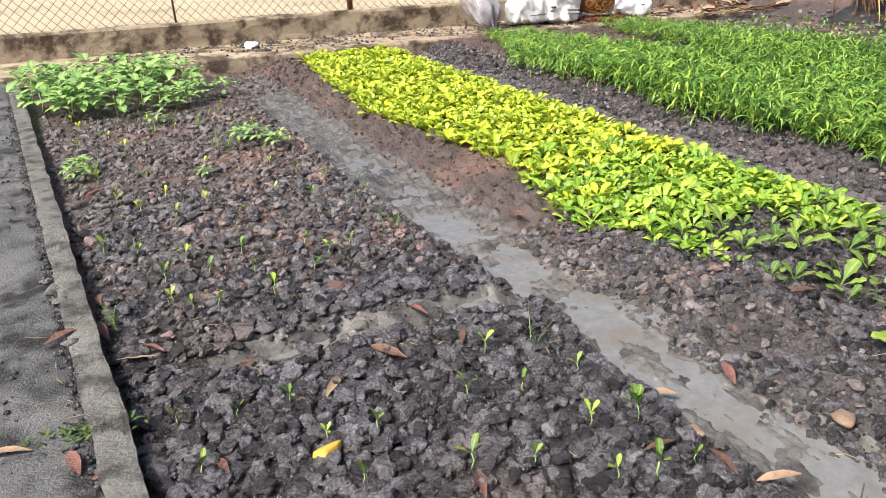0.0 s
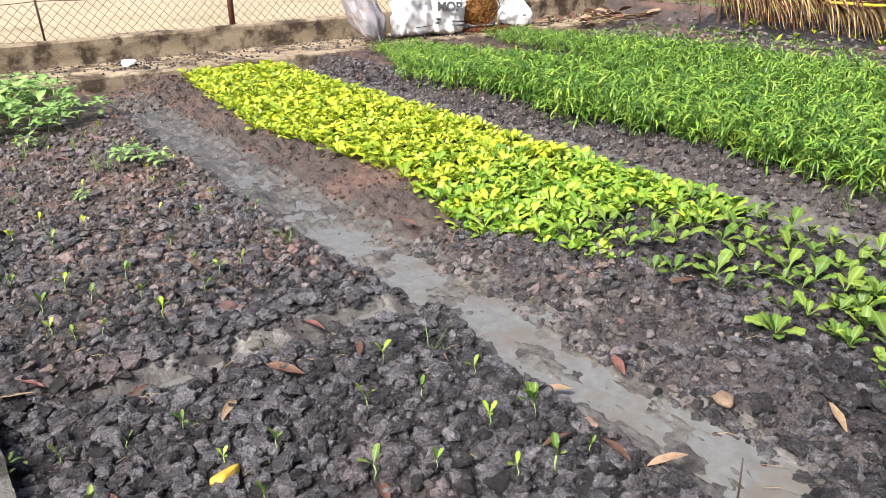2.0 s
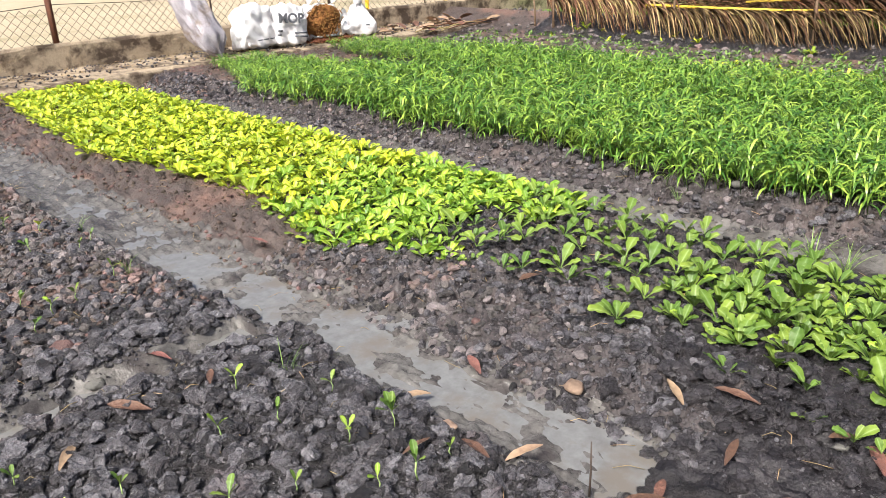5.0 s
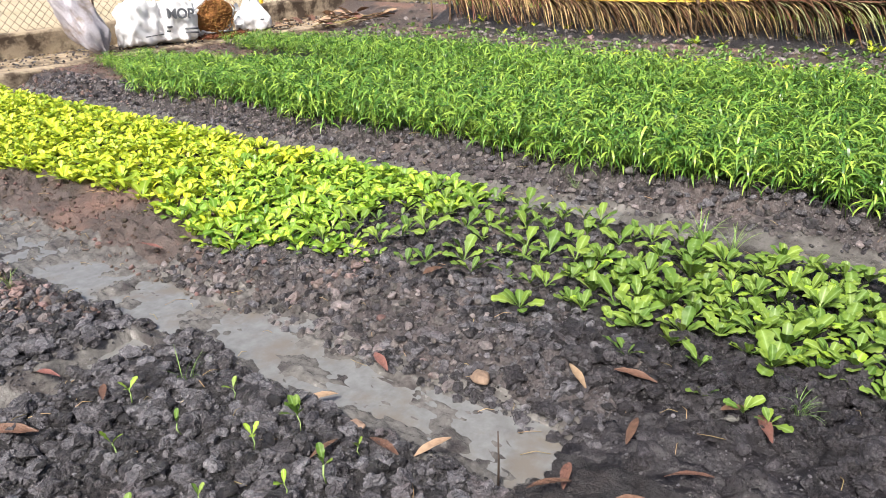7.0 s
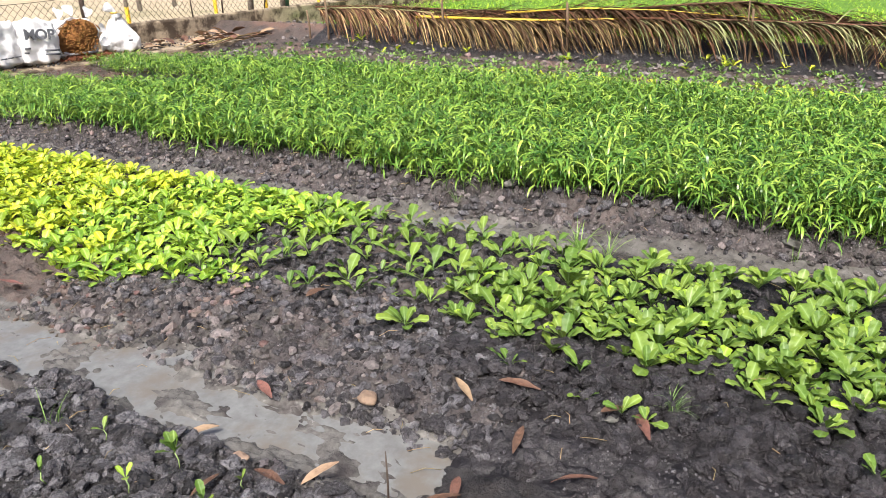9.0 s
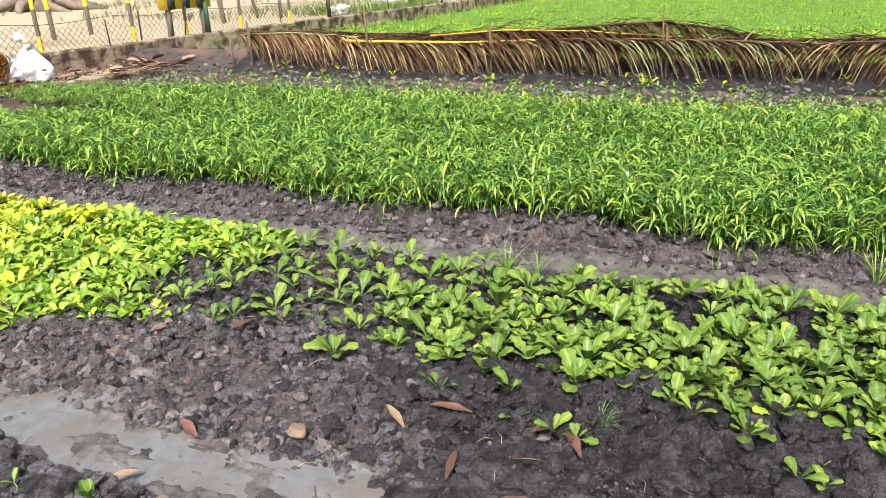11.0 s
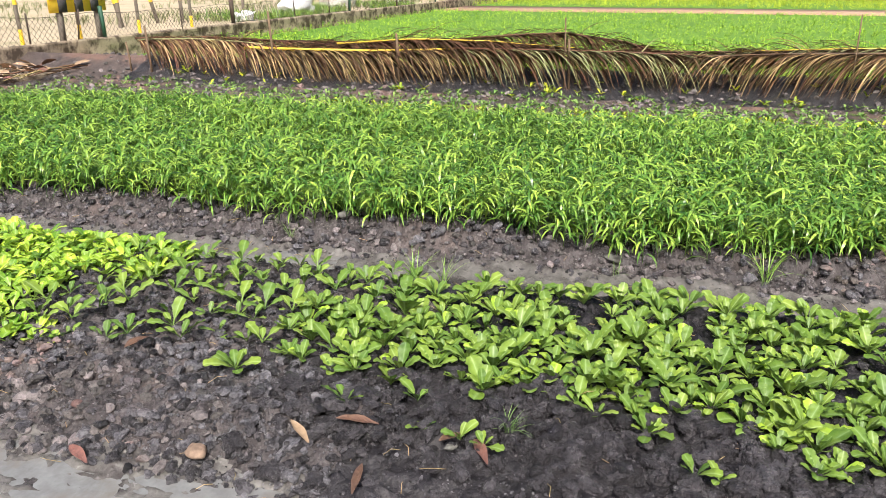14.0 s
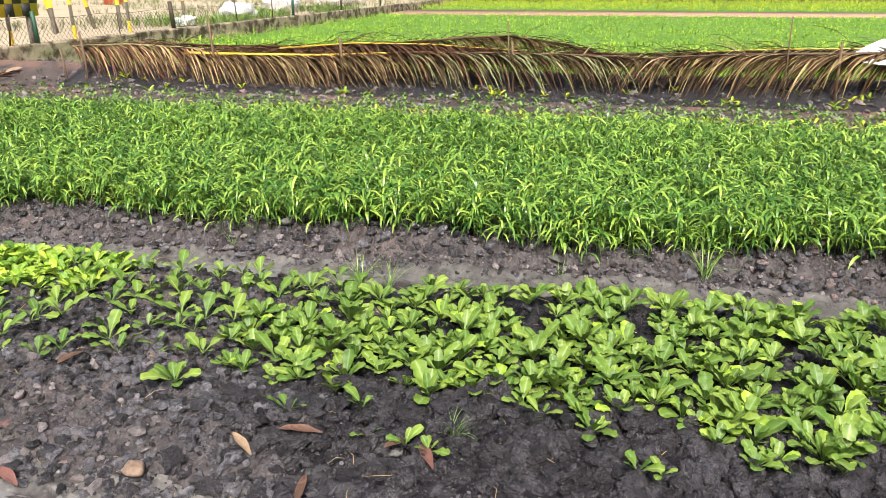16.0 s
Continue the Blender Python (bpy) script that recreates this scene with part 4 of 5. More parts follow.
for i in range(260):
    x, y = rng.uniform(-0.6, 0.45), rng.uniform(0.5, 4)
    L, a = rng.uniform(0.02, 0.08), rng.uniform(0, 6.28)
    if x < kerb_x(y) - 0.02:
        bits.append(tube([(x, y, 0.078), (x + math.cos(a) * L / 2, y + math.sin(a) * L / 2, 0.084), (x + math.cos(a + 0.3) * L, y + math.sin(a + 0.3) * L, 0.077)], 0.0009, 3))
for i in range(420):
    x, y = rng.uniform(0.8, 8.6), rng.uniform(5.93, 6.57)
    L, a = rng.uniform(0.03, 0.12), rng.uniform(0, 6.28)
    bits.append(tube([(x, y, 0.115), (x + math.cos(a) * L / 2, y + math.sin(a) * L / 2, 0.125), (x + math.cos(a + 0.4) * L, y + math.sin(a + 0.4) * L, 0.115)], 0.0014, 3))
v, f = joined(bits)
tagged(new("straw_litter", mesh_np("straw_litter", v, [f], M_STRAW)), "thin dry straw and twigs strewn on the soil", "litter", kind="stuff")
crumbs = [(int(rng.integers(14, 20)), mtx(x, y, 0.072, rng.uniform(0, 6), rng.uniform(0.003, 0.010))) for x, y in zip(rng.uniform(-0.7, 0.5, 1500), rng.uniform(0.6, 5, 1500)) if x < kerb_x(y) - 0.02 and noise.noise(Vector((x * 3, y * 3, 4))) > 0.0]
crumbs += [(int(rng.integers(14, 20)), mtx(kerb_x(y) - 0.075 + rng.normal(0, 0.016), y, 0.074, rng.uniform(0, 6), rng.uniform(0.002, 0.008))) for y in rng.uniform(0.6, 5, 900)]
crumbs += [(int(rng.integers(14, 20)), mtx(x, y, 0.11, rng.uniform(0, 6), rng.uniform(0.004, 0.014))) for x, y in zip(rng.uniform(0.8, 8.6, 1200), 6.57 - 0.6 * rng.random(1200) ** 1.5)]
v, f = scatter(LUMPS, crumbs)
tagged(new("soil_crumbs", mesh_np("soil_crumbs", v, [f], M_CLOD)), "loose soil crumbs scattered on the concrete", "soil crumbs", kind="stuff")


for i, (x, y, r) in enumerate([(0.365, 2.02, 0.030), (0.385, 1.93, 0.024), (0.35, 2.10, 0.020), (0.41, 1.97, 0.016), (0.40, 1.66, 0.018)]):
    chip = part("concrete_chip", turned(lump(300 + i, 3, 0.2, 0.3), Matrix.Scale(r, 4)), M_KERB, None, "", None, False)
    tagged(chip, "flat grey chip broken off the concrete path", "rubble", "concrete chips on the path")
    chip.matrix_basis = mtx(x, y, 0.080, i * 1.9)


# ---- sacks against the wall ----
def pillow(sx, sy, sz, roundness, seed, wrinkle=0.02, taper=None, cuts=14):
    """A stuffed sack: a cube rounded to a cushion, with creases. taper(t) scales its cross-section, t from -1 to 1 along z."""
    bm = bmesh.new()
    bmesh.ops.create_cube(bm, size=2)
    bmesh.ops.subdivide_edges(bm, edges=bm.edges, cuts=cuts, use_grid_fill=True)
    for v in bm.verts:
        c = v.co.copy()
        s_ = c.normalized()
        p = c.lerp(s_ * 1.15, roundness)
        t = p.z
        k = taper(t) if taper else 1.0
        n = noise.noise(Vector((p.x * 2.2 + seed, p.y * 2.2, p.z * 2.2))) * 2 + abs(noise.noise(Vector((p.x * 5, p.y * 5 + seed, p.z * 3)))) * -1.6 + noise.noise(p * 12) * 0.35
        v.co = Vector((p.x * sx * k, p.y * sy * k, p.z * sz)) + s_ * n * wrinkle
    return bm


grey = tagged(new("grey_sack"), "dusty lilac-grey plastic sack leaning against the wall", "sack", "sacks at the wall")
part("bag", pillow(0.135, 0.115, 0.36, 0.6, 2.0, 0.022, lambda t: 1.0 if t > -0.45 else max(0.12, 1.0 - ((-0.45 - t) / 0.62) ** 1.6)), M_GREYSACK, grey)
part("tip", tube([(0, 0, -0.36), (0.01, 0, -0.385), (0.02, -0.01, -0.42)], [0.018, 0.020, 0.028], 7), M_GREYSACK, grey)
grey.matrix_basis = Matrix.Translation((4.10, 6.16, 0.42)) @ Matrix.Rotation(radians(-17), 4, "Y") @ Matrix.Rotation(radians(-24), 4, "X")

white = tagged(new("white_sack"), "full white woven sack standing slumped on the apron", "sack", "sacks at the wall")
part("bag", pillow(0.215, 0.13, 0.20, 0.42, 5.0, 0.022, lambda t: 1.0 - 0.10 * t), M_SACK, white)
for k in range(3):
    part("print_bar", box(-0.11 + k * 0.08, -0.05 + k * 0.08, -0.150, -0.142, -0.13, -0.120), M_INK, white)
white.matrix_basis = Matrix.Translation((4.70, 6.24, 0.31)) @ Matrix.Rotation(radians(12), 4, "Z") @ Matrix.Rotation(radians(-8), 4, "X")

mop = tagged(new("printed_sack"), "full white woven sack with dark printing, slumped on the apron", "sack", "sacks at the wall")
part("bag", pillow(0.175, 0.125, 0.195, 0.40, 9.0, 0.016), M_SACK, mop)


def lettering(text, size, material, parent, m, name="lettering"):
    cu = bpy.data.curves.new(name, "FONT")
    cu.body, cu.size, cu.extrude, cu.offset = text, size, 0.006, 0.003
    cu.align_x, cu.align_y = "CENTER", "CENTER"
    tmp = new("tmp", cu)
    me = bpy.data.meshes.new_from_object(tmp.evaluated_get(bpy.context.evaluated_depsgraph_get()))
    bpy.data.objects.remove(tmp)
    me.materials.clear()
    me.materials.append(material)
    return part(name, me, material, parent, m=m)


front = Matrix.Rotation(radians(90), 4, "X")
lettering("MOP", 0.125, M_INK, mop, Matrix.Translation((-0.01, -0.160, 0.05)) @ front)
for k, (x0, x1, z) in enumerate(((0.02, 0.15, -0.09), (0.02, 0.15, -0.125), (-0.15, -0.10, -0.07), (-0.16, -0.12, -0.11))):
    part("print_bar", box(x0, x1, -0.147, -0.140, z, z + 0.016), M_INK, mop)
mop.matrix_basis = Matrix.Translation((5.06, 6.20, 0.295)) @ Matrix.Rotation(radians(-12), 4, "Z") @ Matrix.Rotation(radians(-10), 4, "X") @ Matrix.Rotation(radians(4), 4, "Y")

open_sack = tagged(new("open_sack"), "torn white sack open at the side, spilling brown husk compost", "sack", "sacks at the wall")
part("bag", pillow(0.21, 0.11, 0.175, 0.5, 13.0, 0.02), M_SACK, open_sack)
rim = []
for k in range(25):
    t = k / 24 * 2 * math.pi
    w = 1 + 0.08 * math.sin(t * 5)
    rim.append((math.cos(t) * 0.20 * w, -0.13 - 0.03 * math.sin(t * 3), math.sin(t) * 0.165 * w))
part("rim", tube(rim, 0.012, 6), M_SACK, open_sack)
part("husk", turned(lump(41, 4, 0.10, 0.8), Matrix.Translation((0, -0.13, -0.01)) @ Matrix.Diagonal((0.185, 0.075, 0.20, 1))), M_HUSK, open_sack, "brown fibrous husk compost")
grains = []
for k in range(420):
    u, w = prnd.uniform(-0.95, 0.95), prnd.uniform(-0.95, 0.95)
    if u * u + w * w < 0.95:
        grains.append((14 + k % 6, mtx(u * 0.19, -0.13 - 0.075 * math.sqrt(1 - u * u * 0.9 - w * w * 0.09) * 1.0, -0.01 + w * 0.17, prnd.uniform(0, 6), prnd.uniform(0.006, 0.014))))
tagged(part("husk_litter", scatter(LUMPS, grains), M_HUSK, open_sack, "loose brown husk litter"), kind="stuff")
for k, (x, z, a) in enumerate(((-0.13, 0.17, 0.3), (0.0, 0.19, -0.2), (0.13, 0.17, 0.5), (0.20, 0.04, 1.2), (0.20, -0.10, 1.0))):
    part("torn_flap", turned(leaf(0.14, 0.13, 0.5, 1.2, 5, 0.3, 0.5, 0, 0.3, prnd), Matrix.Translation((x, -0.14, z)) @ Matrix.Rotation(a, 4, "Y") @ Matrix.Rotation(1.0, 4, "X")), M_SACK, open_sack)
open_sack.matrix_basis = Matrix.Translation((5.50, 6.28, 0.275)) @ Matrix.Rotation(radians(-14), 4, "Z") @ Matrix.Rotation(radians(-14), 4, "X")
spill_v, spill_f = scatter(LUMPS, [(int(rng.integers(14, 20)), mtx(5.50 + rng.normal(0, 0.14), 6.08 + rng.normal(0, 0.07), 0.11 + 0.03 * rng.random(), rng.uniform(0, 6), rng.uniform(0.006, 0.02))) for _ in range(420)])
tagged(new("compost_spill", mesh_np("compost_spill", spill_v, [spill_f], M_DARKHUSK)), "dark red-brown compost spilled before the open sack", "compost", kind="stuff")

tied = tagged(new("tied_sack"), "white sack tied at its neck, standing on the apron", "sack", "sacks at the wall")
part("bag", pillow(0.185, 0.14, 0.175, 0.5, 17.0, 0.016, lambda t: 1.0 if t < -0.3 else max(0.22, 1.0 - 0.62 * (t + 0.3))), M_SACK, tied)
part("neck", tube([(0, 0, 0.16), (-0.02, 0, 0.20), (-0.04, 0.01, 0.24), (-0.09, 0.0, 0.27)], [0.06, 0.03, 0.035, 0.05], 8), M_SACK, tied)
part("tie", tube([(-0.022 + 0.034 * math.cos(t), 0.034 * math.sin(t), 0.208) for t in np.linspace(0, 6.28, 12)], 0.007, 5), M_YELLOW, tied, "yellow plastic tie")
part("print_bar", box(0.03, 0.07, -0.158, -0.152, -0.06, -0.045), M_INK, tied)
tied.matrix_basis = Matrix.Translation((6.05, 6.28, 0.27)) @ Matrix.Rotation(radians(-20), 4, "Z")

# litter by the wall
cup = part("crumpled_bag", turned(lump(91, 3, 0.35, 0.7), Matrix.Diagonal((0.06, 0.045, 0.045, 1))), M_WHITE)
tagged(cup, "crumpled white plastic bag on the apron", "litter").matrix_basis = mtx(1.98, 6.30, 0.125, 0.5)
for i in range(46):
    x, y = prnd.uniform(6.3, 8.4), prnd.uniform(5.7, 6.5)
    if prnd.random() < 0.3:
        x = prnd.uniform(6.5, 7.3)
    ob = fallen(prnd, prnd.uniform(0.12, 0.24), prnd.uniform(0.35, 0.6), M_DEADPALE if i % 3 else M_DEAD, "big curled dry brown leaf in a heap by the wall", "dry leaf heap")
    ob.matrix_basis = mtx(x, y, 0.12 + 0.08 * prnd.random() * math.exp(-((x - 6.9) / 0.5) ** 2), prnd.uniform(0, 6.28), 1, prnd.uniform(-0.5, 0.5), prnd.uniform(0, 6.28))
for i in range(14):
    a = prnd.uniform(-0.5, 0.4)
    x, y = prnd.uniform(6.4, 7.4), prnd.uniform(5.6, 6.0)
    L = prnd.uniform(0.4, 0.9)
    ob = part("palm_strip", tube([(0, 0, 0), (L / 2, 0, 0.03), (L, 0.02, 0.0)], [0.005, 0.008, 0.002], 5), M_FBROWN if i % 3 else M_STRAW)
    tagged(ob, "dry brown palm stalk strip in the leaf heap", "stalk", "dry leaf heap")
    ob.matrix_basis = mtx(x, y, 0.09 + 0.05 * prnd.random(), a)


# ---- frond fence ----
def frond(rachis, n, length, front_mat, back_mat, label, sway, r=0.012, stalk_mat=None, up=0.5):
    """A fallen palm frond: a stalk along the points, leaflets that hang in front of it and arch behind it."""
    thing = tagged(new("palm_frond"), label, "palm frond", "fronds of the fence")
    pts = [Vector(p) for p in rachis]
    part("stalk", tube(pts, [r * (1 - 0.75 * i / (len(pts) - 1)) for i in range(len(pts))], 6), stalk_mat or M_RACHIS, thing)
    n = int(n * 2.2)
    rest = []
    for i in range(n * 4):
        single = i % 4 == 0
        t = (i + prnd.random()) / (n * 4) * (len(pts) - 1)
        k = min(int(t), len(pts) - 2)
        p = pts[k].lerp(pts[k + 1], t - k)
        d = (pts[k + 1] - pts[k]).normalized()
        for side in (-1, 1):
            if side > 0 and prnd.random() > up * 0.8:
                continue
            L = length * prnd.uniform(0.6, 1.4) * (1 - 0.35 * abs(i / (n * 2) - 0.7))
            way = (d * prnd.uniform(0.3, 1.25) * sway + Vector((side * prnd.uniform(0.1, 0.45), 0, prnd.uniform(-0.6, 0.05) + (0.5 if side > 0 and prnd.random() < 0.35 else 0)))).normalized()
            q, vs = p + Vector((prnd.uniform(-0.02, 0.03), 0, 0)), []
            w = 0.0075 * prnd.uniform(0.7, 1.35)
            rows = 5
            for j in range(rows + 1):
                ww = w * (1 - (j / rows) ** 2 * 0.9)
                across = way.cross(Vector((0, 0, 1))).normalized() if abs(way.z) < 0.97 else d
                fl = across * ww
                vs += [(*(q - fl), 0.0), (*(q + Vector((0, 0, -ww * 0.5))), 1.0), (*(q + fl), 0.0)]
                q = q + way * (L / rows)
                way = (way + Vector((0, 0, -prnd.uniform(0.12, 0.44)))).normalized()
                q.z = max(q.z, 0.10 + 0.02 * prnd.random())
            fs = []
            for j in range(rows):
                for c in (0, 1):
                    a = j * 3 + c
                    fs += [(a, a + 1, a + 4), (a, a + 4, a + 3)]
            vf = (np.array(vs), np.array(fs))
            if single:
                part("leaflet", vf, M_FBROWN if prnd.random() < 0.35 else front_mat if side < 0 or prnd.random() < 0.3 else back_mat, thing)
            else:
                rest.append(vf)
    for k, material in ((0, M_FBROWN), (1, front_mat), (2, M_FBROWN)):
        tagged(part("leaflet_mass", joined(rest[k::3]), material, thing), "tangle of withered narrow leaflets", kind="stuff")
    return thing


frond([(7.62, 4.95, 0.43), (7.60, 4.3, 0.46), (7.60, 3.7, 0.44), (7.62, 3.2, 0.40)], 46, 0.42, M_STRAW, M_FGREEN, "dry straw-coloured palm frond hung along the fence", 1, 0.012, M_FGREEN)
frond([(7.72, 5.05, 0.44), (7.74, 4.2, 0.47), (7.74, 3.3, 0.45), (7.74, 2.6, 0.42)], 40, 0.42, M_FBROWN, M_STRAW, "dark brown withered palm frond hung along the fence", 1, 0.012, M_FBROWN)
frond([(7.56, 3.66, 0.385), (7.56, 3.0, 0.385), (7.57, 2.3, 0.39), (7.60, 1.6, 0.42), (7.62, 1.0, 0.44)], 66, 0.46, M_STRAW, M_FGREEN, "palm frond with a bright yellow stalk and tan leaflets", 1, 0.022, M_RACHIS, 0.9)
frond([(7.66, 2.7, 0.44), (7.66, 1.9, 0.50), (7.64, 1.2, 0.50), (7.62, 0.4, 0.46)], 52, 0.44, M_FBROWN, M_FGREEN, "brown and yellow palm frond arched over the fence", 1, 0.014, M_RACHIS, 0.7)
frond([(7.74, 1.7, 0.48), (7.72, 1.0, 0.55), (7.72, 0.5, 0.58), (7.72, 0.0, 0.52), (7.70, -0.35, 0.44)], 40, 0.36, M_FBROWN, M_FBROWN, "humped dark brown palm frond on the fence", 1, 0.014, M_FBROWN, 0.6)
frond([(7.58, 1.5, 0.43), (7.58, 0.9, 0.44), (7.57, 0.1, 0.44), (7.60, -0.5, 0.43), (7.64, -1.0, 0.41)], 56, 0.44, M_FGREEN, M_FBROWN, "grey-green palm frond with long hanging leaflets", 1, 0.013, M_FBROWN, 0.4)
frond([(7.60, -3.0, 0.50), (7.58, -2.2, 0.48), (7.58, -1.4, 0.46), (7.60, -0.7, 0.42), (7.64, -0.2, 0.40)], 64, 0.44, M_STRAW, M_FBROWN, "tan palm frond with leaflets swept along the fence", 1, 0.016, M_FBROWN, 0.4)
frond([(7.72, -3.4, 0.52), (7.70, -2.6, 0.52), (7.70, -1.8, 0.50), (7.70, -1.0, 0.46)], 52, 0.42, M_FGREEN, M_FGREEN, "pale green-tan palm frond over the fence", 1, 0.014, M_RACHIS, 0.6)
frond([(7.78, -2.6, 0.46), (7.78, -1.6, 0.46), (7.76, -0.6, 0.44), (7.74, 0.2, 0.42)], 48, 0.44, M_FBROWN, M_FBROWN, "dark withered palm frond low on the fence", 1, 0.013, M_FBROWN, 0.4)
frond([(7.80, 3.4, 0.44), (7.82, 2.4, 0.45), (7.80, 1.4, 0.46), (7.80, 0.4, 0.44)], 50, 0.46, M_FBROWN, M_FBROWN, "dark withered palm frond behind the others", 1, 0.013, M_FBROWN, 0.3)
for y, z1, r in ((4.75, 0.5, 0.014), (3.33, 0.66, 0.013), (2.02, 0.48, 0.014), (0.46, 0.64, 0.008), (0.42, 0.46, 0.013), (-2.25, 0.50, 0.014), (-1.85, 0.70, 0.007), (5.0, 0.34, 0.012)):
    st = part("stake", tube([(0, 0, -0.05), (0.01, 0.01, z1 * 0.5), (-0.005, 0.02, z1)], [r, r * 0.95, r * 0.8], 6), M_WOOD)
    tagged(st, "rough weathered wooden stake holding up palm fronds", "stake", "stakes of the frond fence")
    st.matrix_basis = Matrix.Translation((7.52, y, 0.08))
sheet = part("plastic_sheet", turned(leaf(1.0, 0.55, 0.05, -0.1, 10, 0.4, 0.5, 0, 0.25, prnd), Matrix.Translation((7.60, -2.32, 0.44)) @ Matrix.Rotation(radians(180), 4, "Z") @ Matrix.Rotation(0.55, 4, "Y")), M_WHITE)
tagged(sheet, "white plastic sheet hanging on the frond fence", "plastic sheet")

# ---- small crops of the far plot ----
SPROUT = [joined([turned(leaf(0.05 * prnd.uniform(0.8, 1.2), 0.026, prnd.uniform(0.3, 1.1), 0.7, 3, 0.25, 0.6, 0.15, 0, prnd), Matrix.Rotation(k * 2.4, 4, "Z")) for k in range(4)]) for _ in range(6)]
pts = [(x, y) for x, y in zip(rng.uniform(5.95, 7.35, 2400), rng.uniform(-3.6, 5.6, 2400)) if rng.random() < (0.8 if y < 1.8 else 0.5)]
crop("sprouts", "small pale green sprouts in rows on grey wet soil", SPROUT, pts, lambda x, y: 1.0, M_PALE)
pts = [(x, y) for x, y in zip(rng.uniform(6.1, 6.7, 420), rng.uniform(-3.6, 2.5, 420))]
crop("sprouts", "brighter yellow-green sprouts along the plot's edge", SPROUT, pts, lambda x, y: 1.15, M_YLEAF)
pts = [(x, y) for x, y in zip(rng.uniform(7.25, 7.75, 60), rng.uniform(-3.4, 4.6, 60))]
crop("sprouts", "scattered bright seedlings under the palm fronds", SPROUT, pts, lambda x, y: 1.5, M_YLEAF)

# far path between the fields and the far wall
long = box(24.3, 27.0, -30, 6.5, 0.0, 0.10, 0.03, 0)
tagged(part("far_path", long, M_DEADPALE), "pale dry straw-strewn path between far fields", "path", kind="structure")
tagged(part("wall_far", box(39.0, 39.2, -60, 6.55, -0.1, 0.9, 0.02), M_CONC), "dark far boundary wall of the fields", "wall", kind="structure")


# ---- yard beyond the fence ----
def guard_post(x, y, z1, lean, label):
    thing = tagged(new("guard_post"), label, "post", "painted guard posts")
    for k, (a, b, m_) in enumerate(((0.0, 0.30, M_YELLOW), (0.30, 0.58, M_GREYPOST), (0.58, z1, M_YELLOW))):
        part("band", tube([(0, 0, a), (0, 0, b)], 0.024, 10), m_, thing, "", None, False)
    thing.matrix_basis = Matrix.Translation((x, y, 0.165)) @ Matrix.Rotation(lean, 4, "Y")


for x in (6.80, 8.18, 9.15, 10.35, 11.65):
    guard_post(x, 7.0, 1.0, -0.03, "grey and yellow painted guard post behind the fence")
for x, y, lean in ((9.30, 9.7, -0.06), (10.2, 9.9, -0.04), (13.0, 9.4, -0.30), (14.2, 9.5, -0.35), (12.7, 9.2, -0.05), (14.3, 9.0, -0.03), (17.5, 9.5, 0), (20, 9.5, -0.1)):
    thing = tagged(new("yard_post"), "dark post with a yellow painted top in the yard", "post", "painted guard posts")
    part("shaft", tube([(0, 0, 0), (0, 0, 0.45)], 0.036, 8), M_GREYPOST, thing, "", None, False)
    part("top", tube([(0, 0, 0.45), (0, 0, 1.0)], 0.038, 8), M_YELLOW, thing, "", None, False)
    thing.matrix_basis = Matrix.Translation((x, y, 0.165)) @ Matrix.Rotation(lean, 4, "Y")
board = tagged(new("warning_board"), "yellow and black chequered warning board behind the fence", "sign")
part("panel", box(8.58, 9.58, 6.90, 6.92, 0.63, 1.1), M_YELLOW, board)
for i in range(7):
    for j in range(3):
        if (i + j) % 2:
            part("square", box(8.58 + i * 0.143, 8.58 + (i + 1) * 0.143, 6.892, 6.898, 0.63 + j * 0.157, 0.63 + (j + 1) * 0.157), M_BLACK, board)
for x in (8.75, 9.42):
    part("leg", box(x - 0.04, x + 0.04, 6.905, 6.94, 0.16, 0.63), M_GREYPOST, board)
pot = part("red_pot", tube([(0, 0, 0), (0, 0, 0.5), (0, 0, 0.9), (0, 0, 0.95)], [0.35, 0.42, 0.48, 0.52], 16), M_RED)
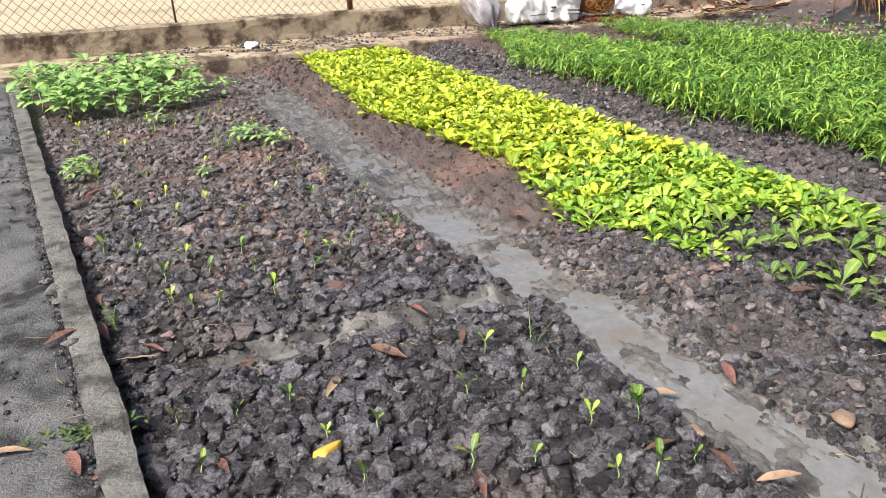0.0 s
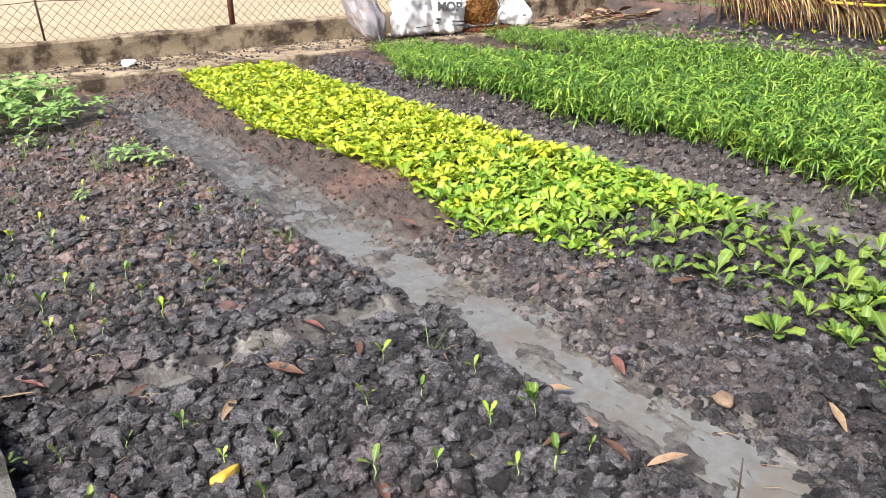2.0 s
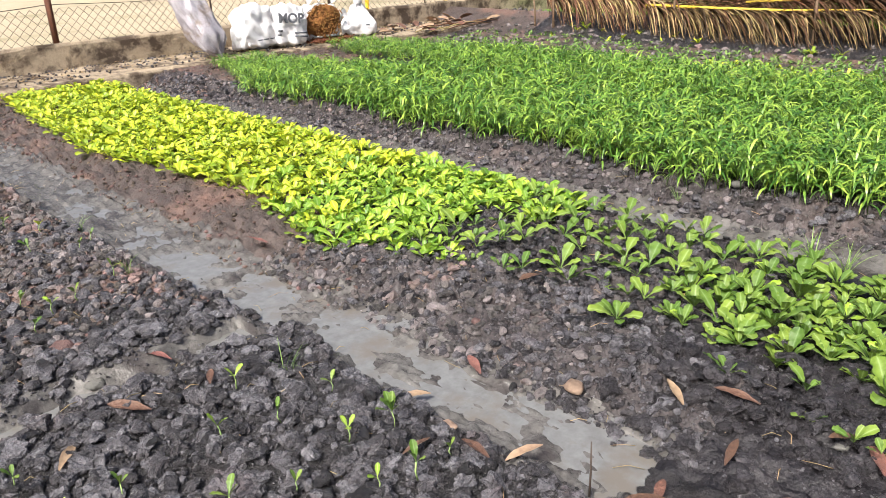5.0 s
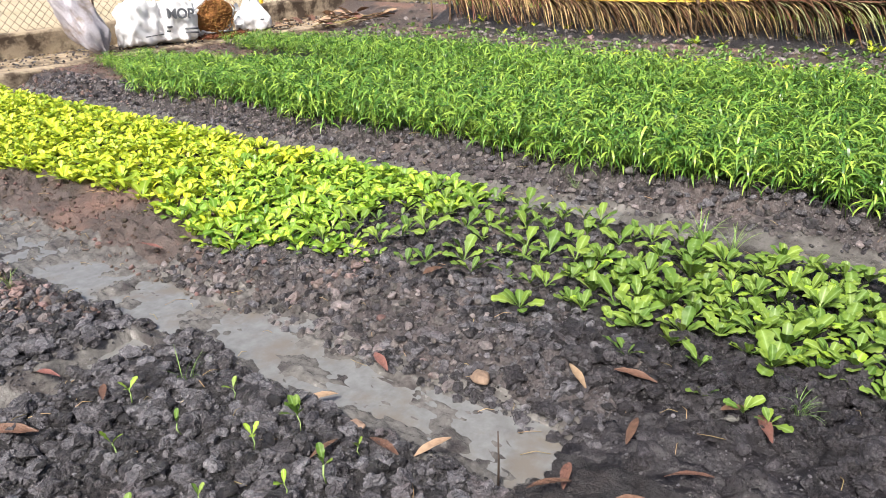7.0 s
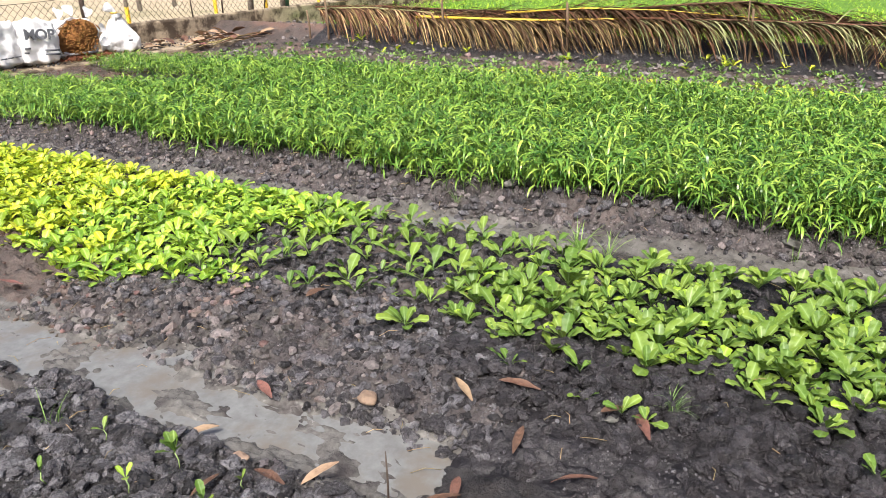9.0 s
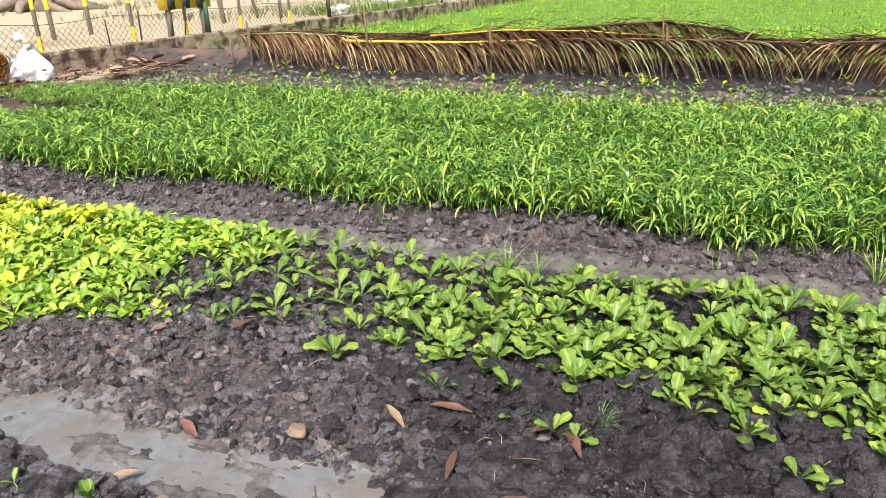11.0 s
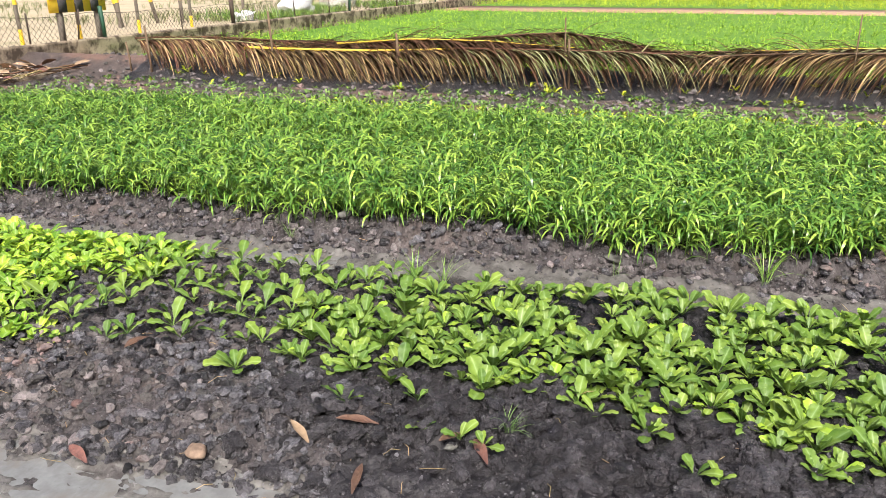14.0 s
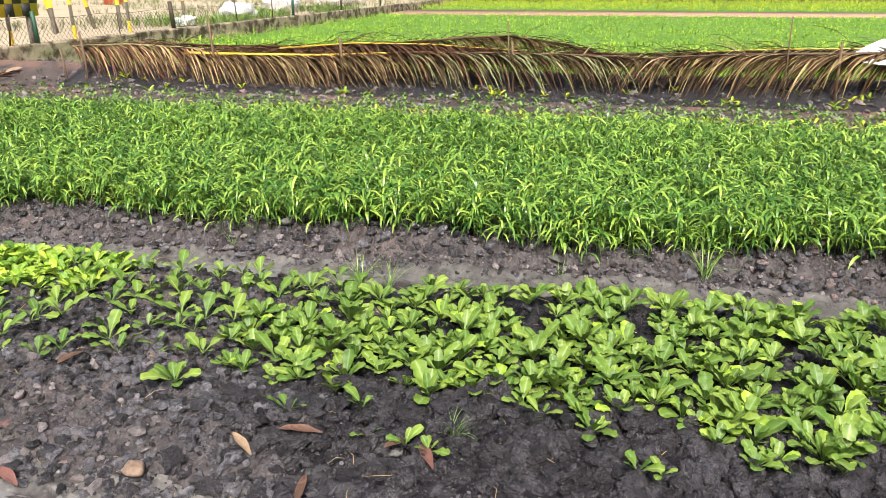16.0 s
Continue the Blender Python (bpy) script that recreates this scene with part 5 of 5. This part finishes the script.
tagged(pot, "faded red plastic tub standing in the yard", "tub").matrix_basis = Matrix.Translation((28.2, 18.8, 0.165))
for x, y, r in ((17.7, 8.2, 0.30), (22.6, 9.3, 0.42), (28.0, 9.6, 0.5), (15.3, 8.2, 0.15), (29.5, 9.4, 0.4)):
    ob = part("white_sack", pillow(r * 1.6, r, r * 0.7, 0.6, x, 0.06, None, 8), M_SACK)
    tagged(ob, "white sack lying on the ground behind the wall", "sack", "sacks in the yard").matrix_basis = Matrix.Translation((x, y, 0.165 + r * 0.6))
tree = tagged(new("tree"), "old tree base with spreading grey roots in the yard", "tree")
part("trunk", tube([(0, 0, -0.05), (0, 0, 0.4), (0.05, 0, 1.5), (0, 0.1, 4.0)], [0.9, 0.55, 0.45, 0.38], 14), M_TRUNK, tree)
for k in range(9):
    a = k * 0.7
    part("root", tube([(math.cos(a) * 0.5, math.sin(a) * 0.5, 0.35), (math.cos(a) * 1.1, math.sin(a) * 1.1, 0.14), (math.cos(a + 0.2) * 1.9, math.sin(a + 0.2) * 1.9, -0.03)], [0.22, 0.13, 0.05], 7), M_TRUNK, tree)
tree.matrix_basis = Matrix.Translation((17.2, 19.2, 0.165))
TUFT = [joined([turned(leaf(0.22 * prnd.uniform(0.6, 1.3), 0.02, prnd.uniform(0.7, 1.4), prnd.uniform(0.5, 1.5), 2, 0.2, 0.2, 0, 0, prnd, 0.0, True), Matrix.Rotation(prnd.uniform(0, 6.28), 4, "Z")) for k in range(9)]) for _ in range(5)]
pts = [(x, y) for x, y in zip(rng.uniform(13, 40, 2600), 7.0 + 13 * rng.random(2600) ** 1.3) if noise.noise(Vector((x * 0.35, y * 0.35, 2))) > 0.02]
crop("yard_grass", "patches of dry green grass in the sandy yard", TUFT, pts, lambda x, y: 1.0, M_FGREEN)
pts = [(x, y) for x, y in zip(rng.uniform(15, 24, 900), rng.uniform(6.9, 9.2, 900)) if noise.noise(Vector((x * 0.5, y * 0.5, 7))) > -0.05]
crop("yard_grass", "green weeds growing along the wall's far side", TUFT, pts, lambda x, y: 1.1, M_BLADE)
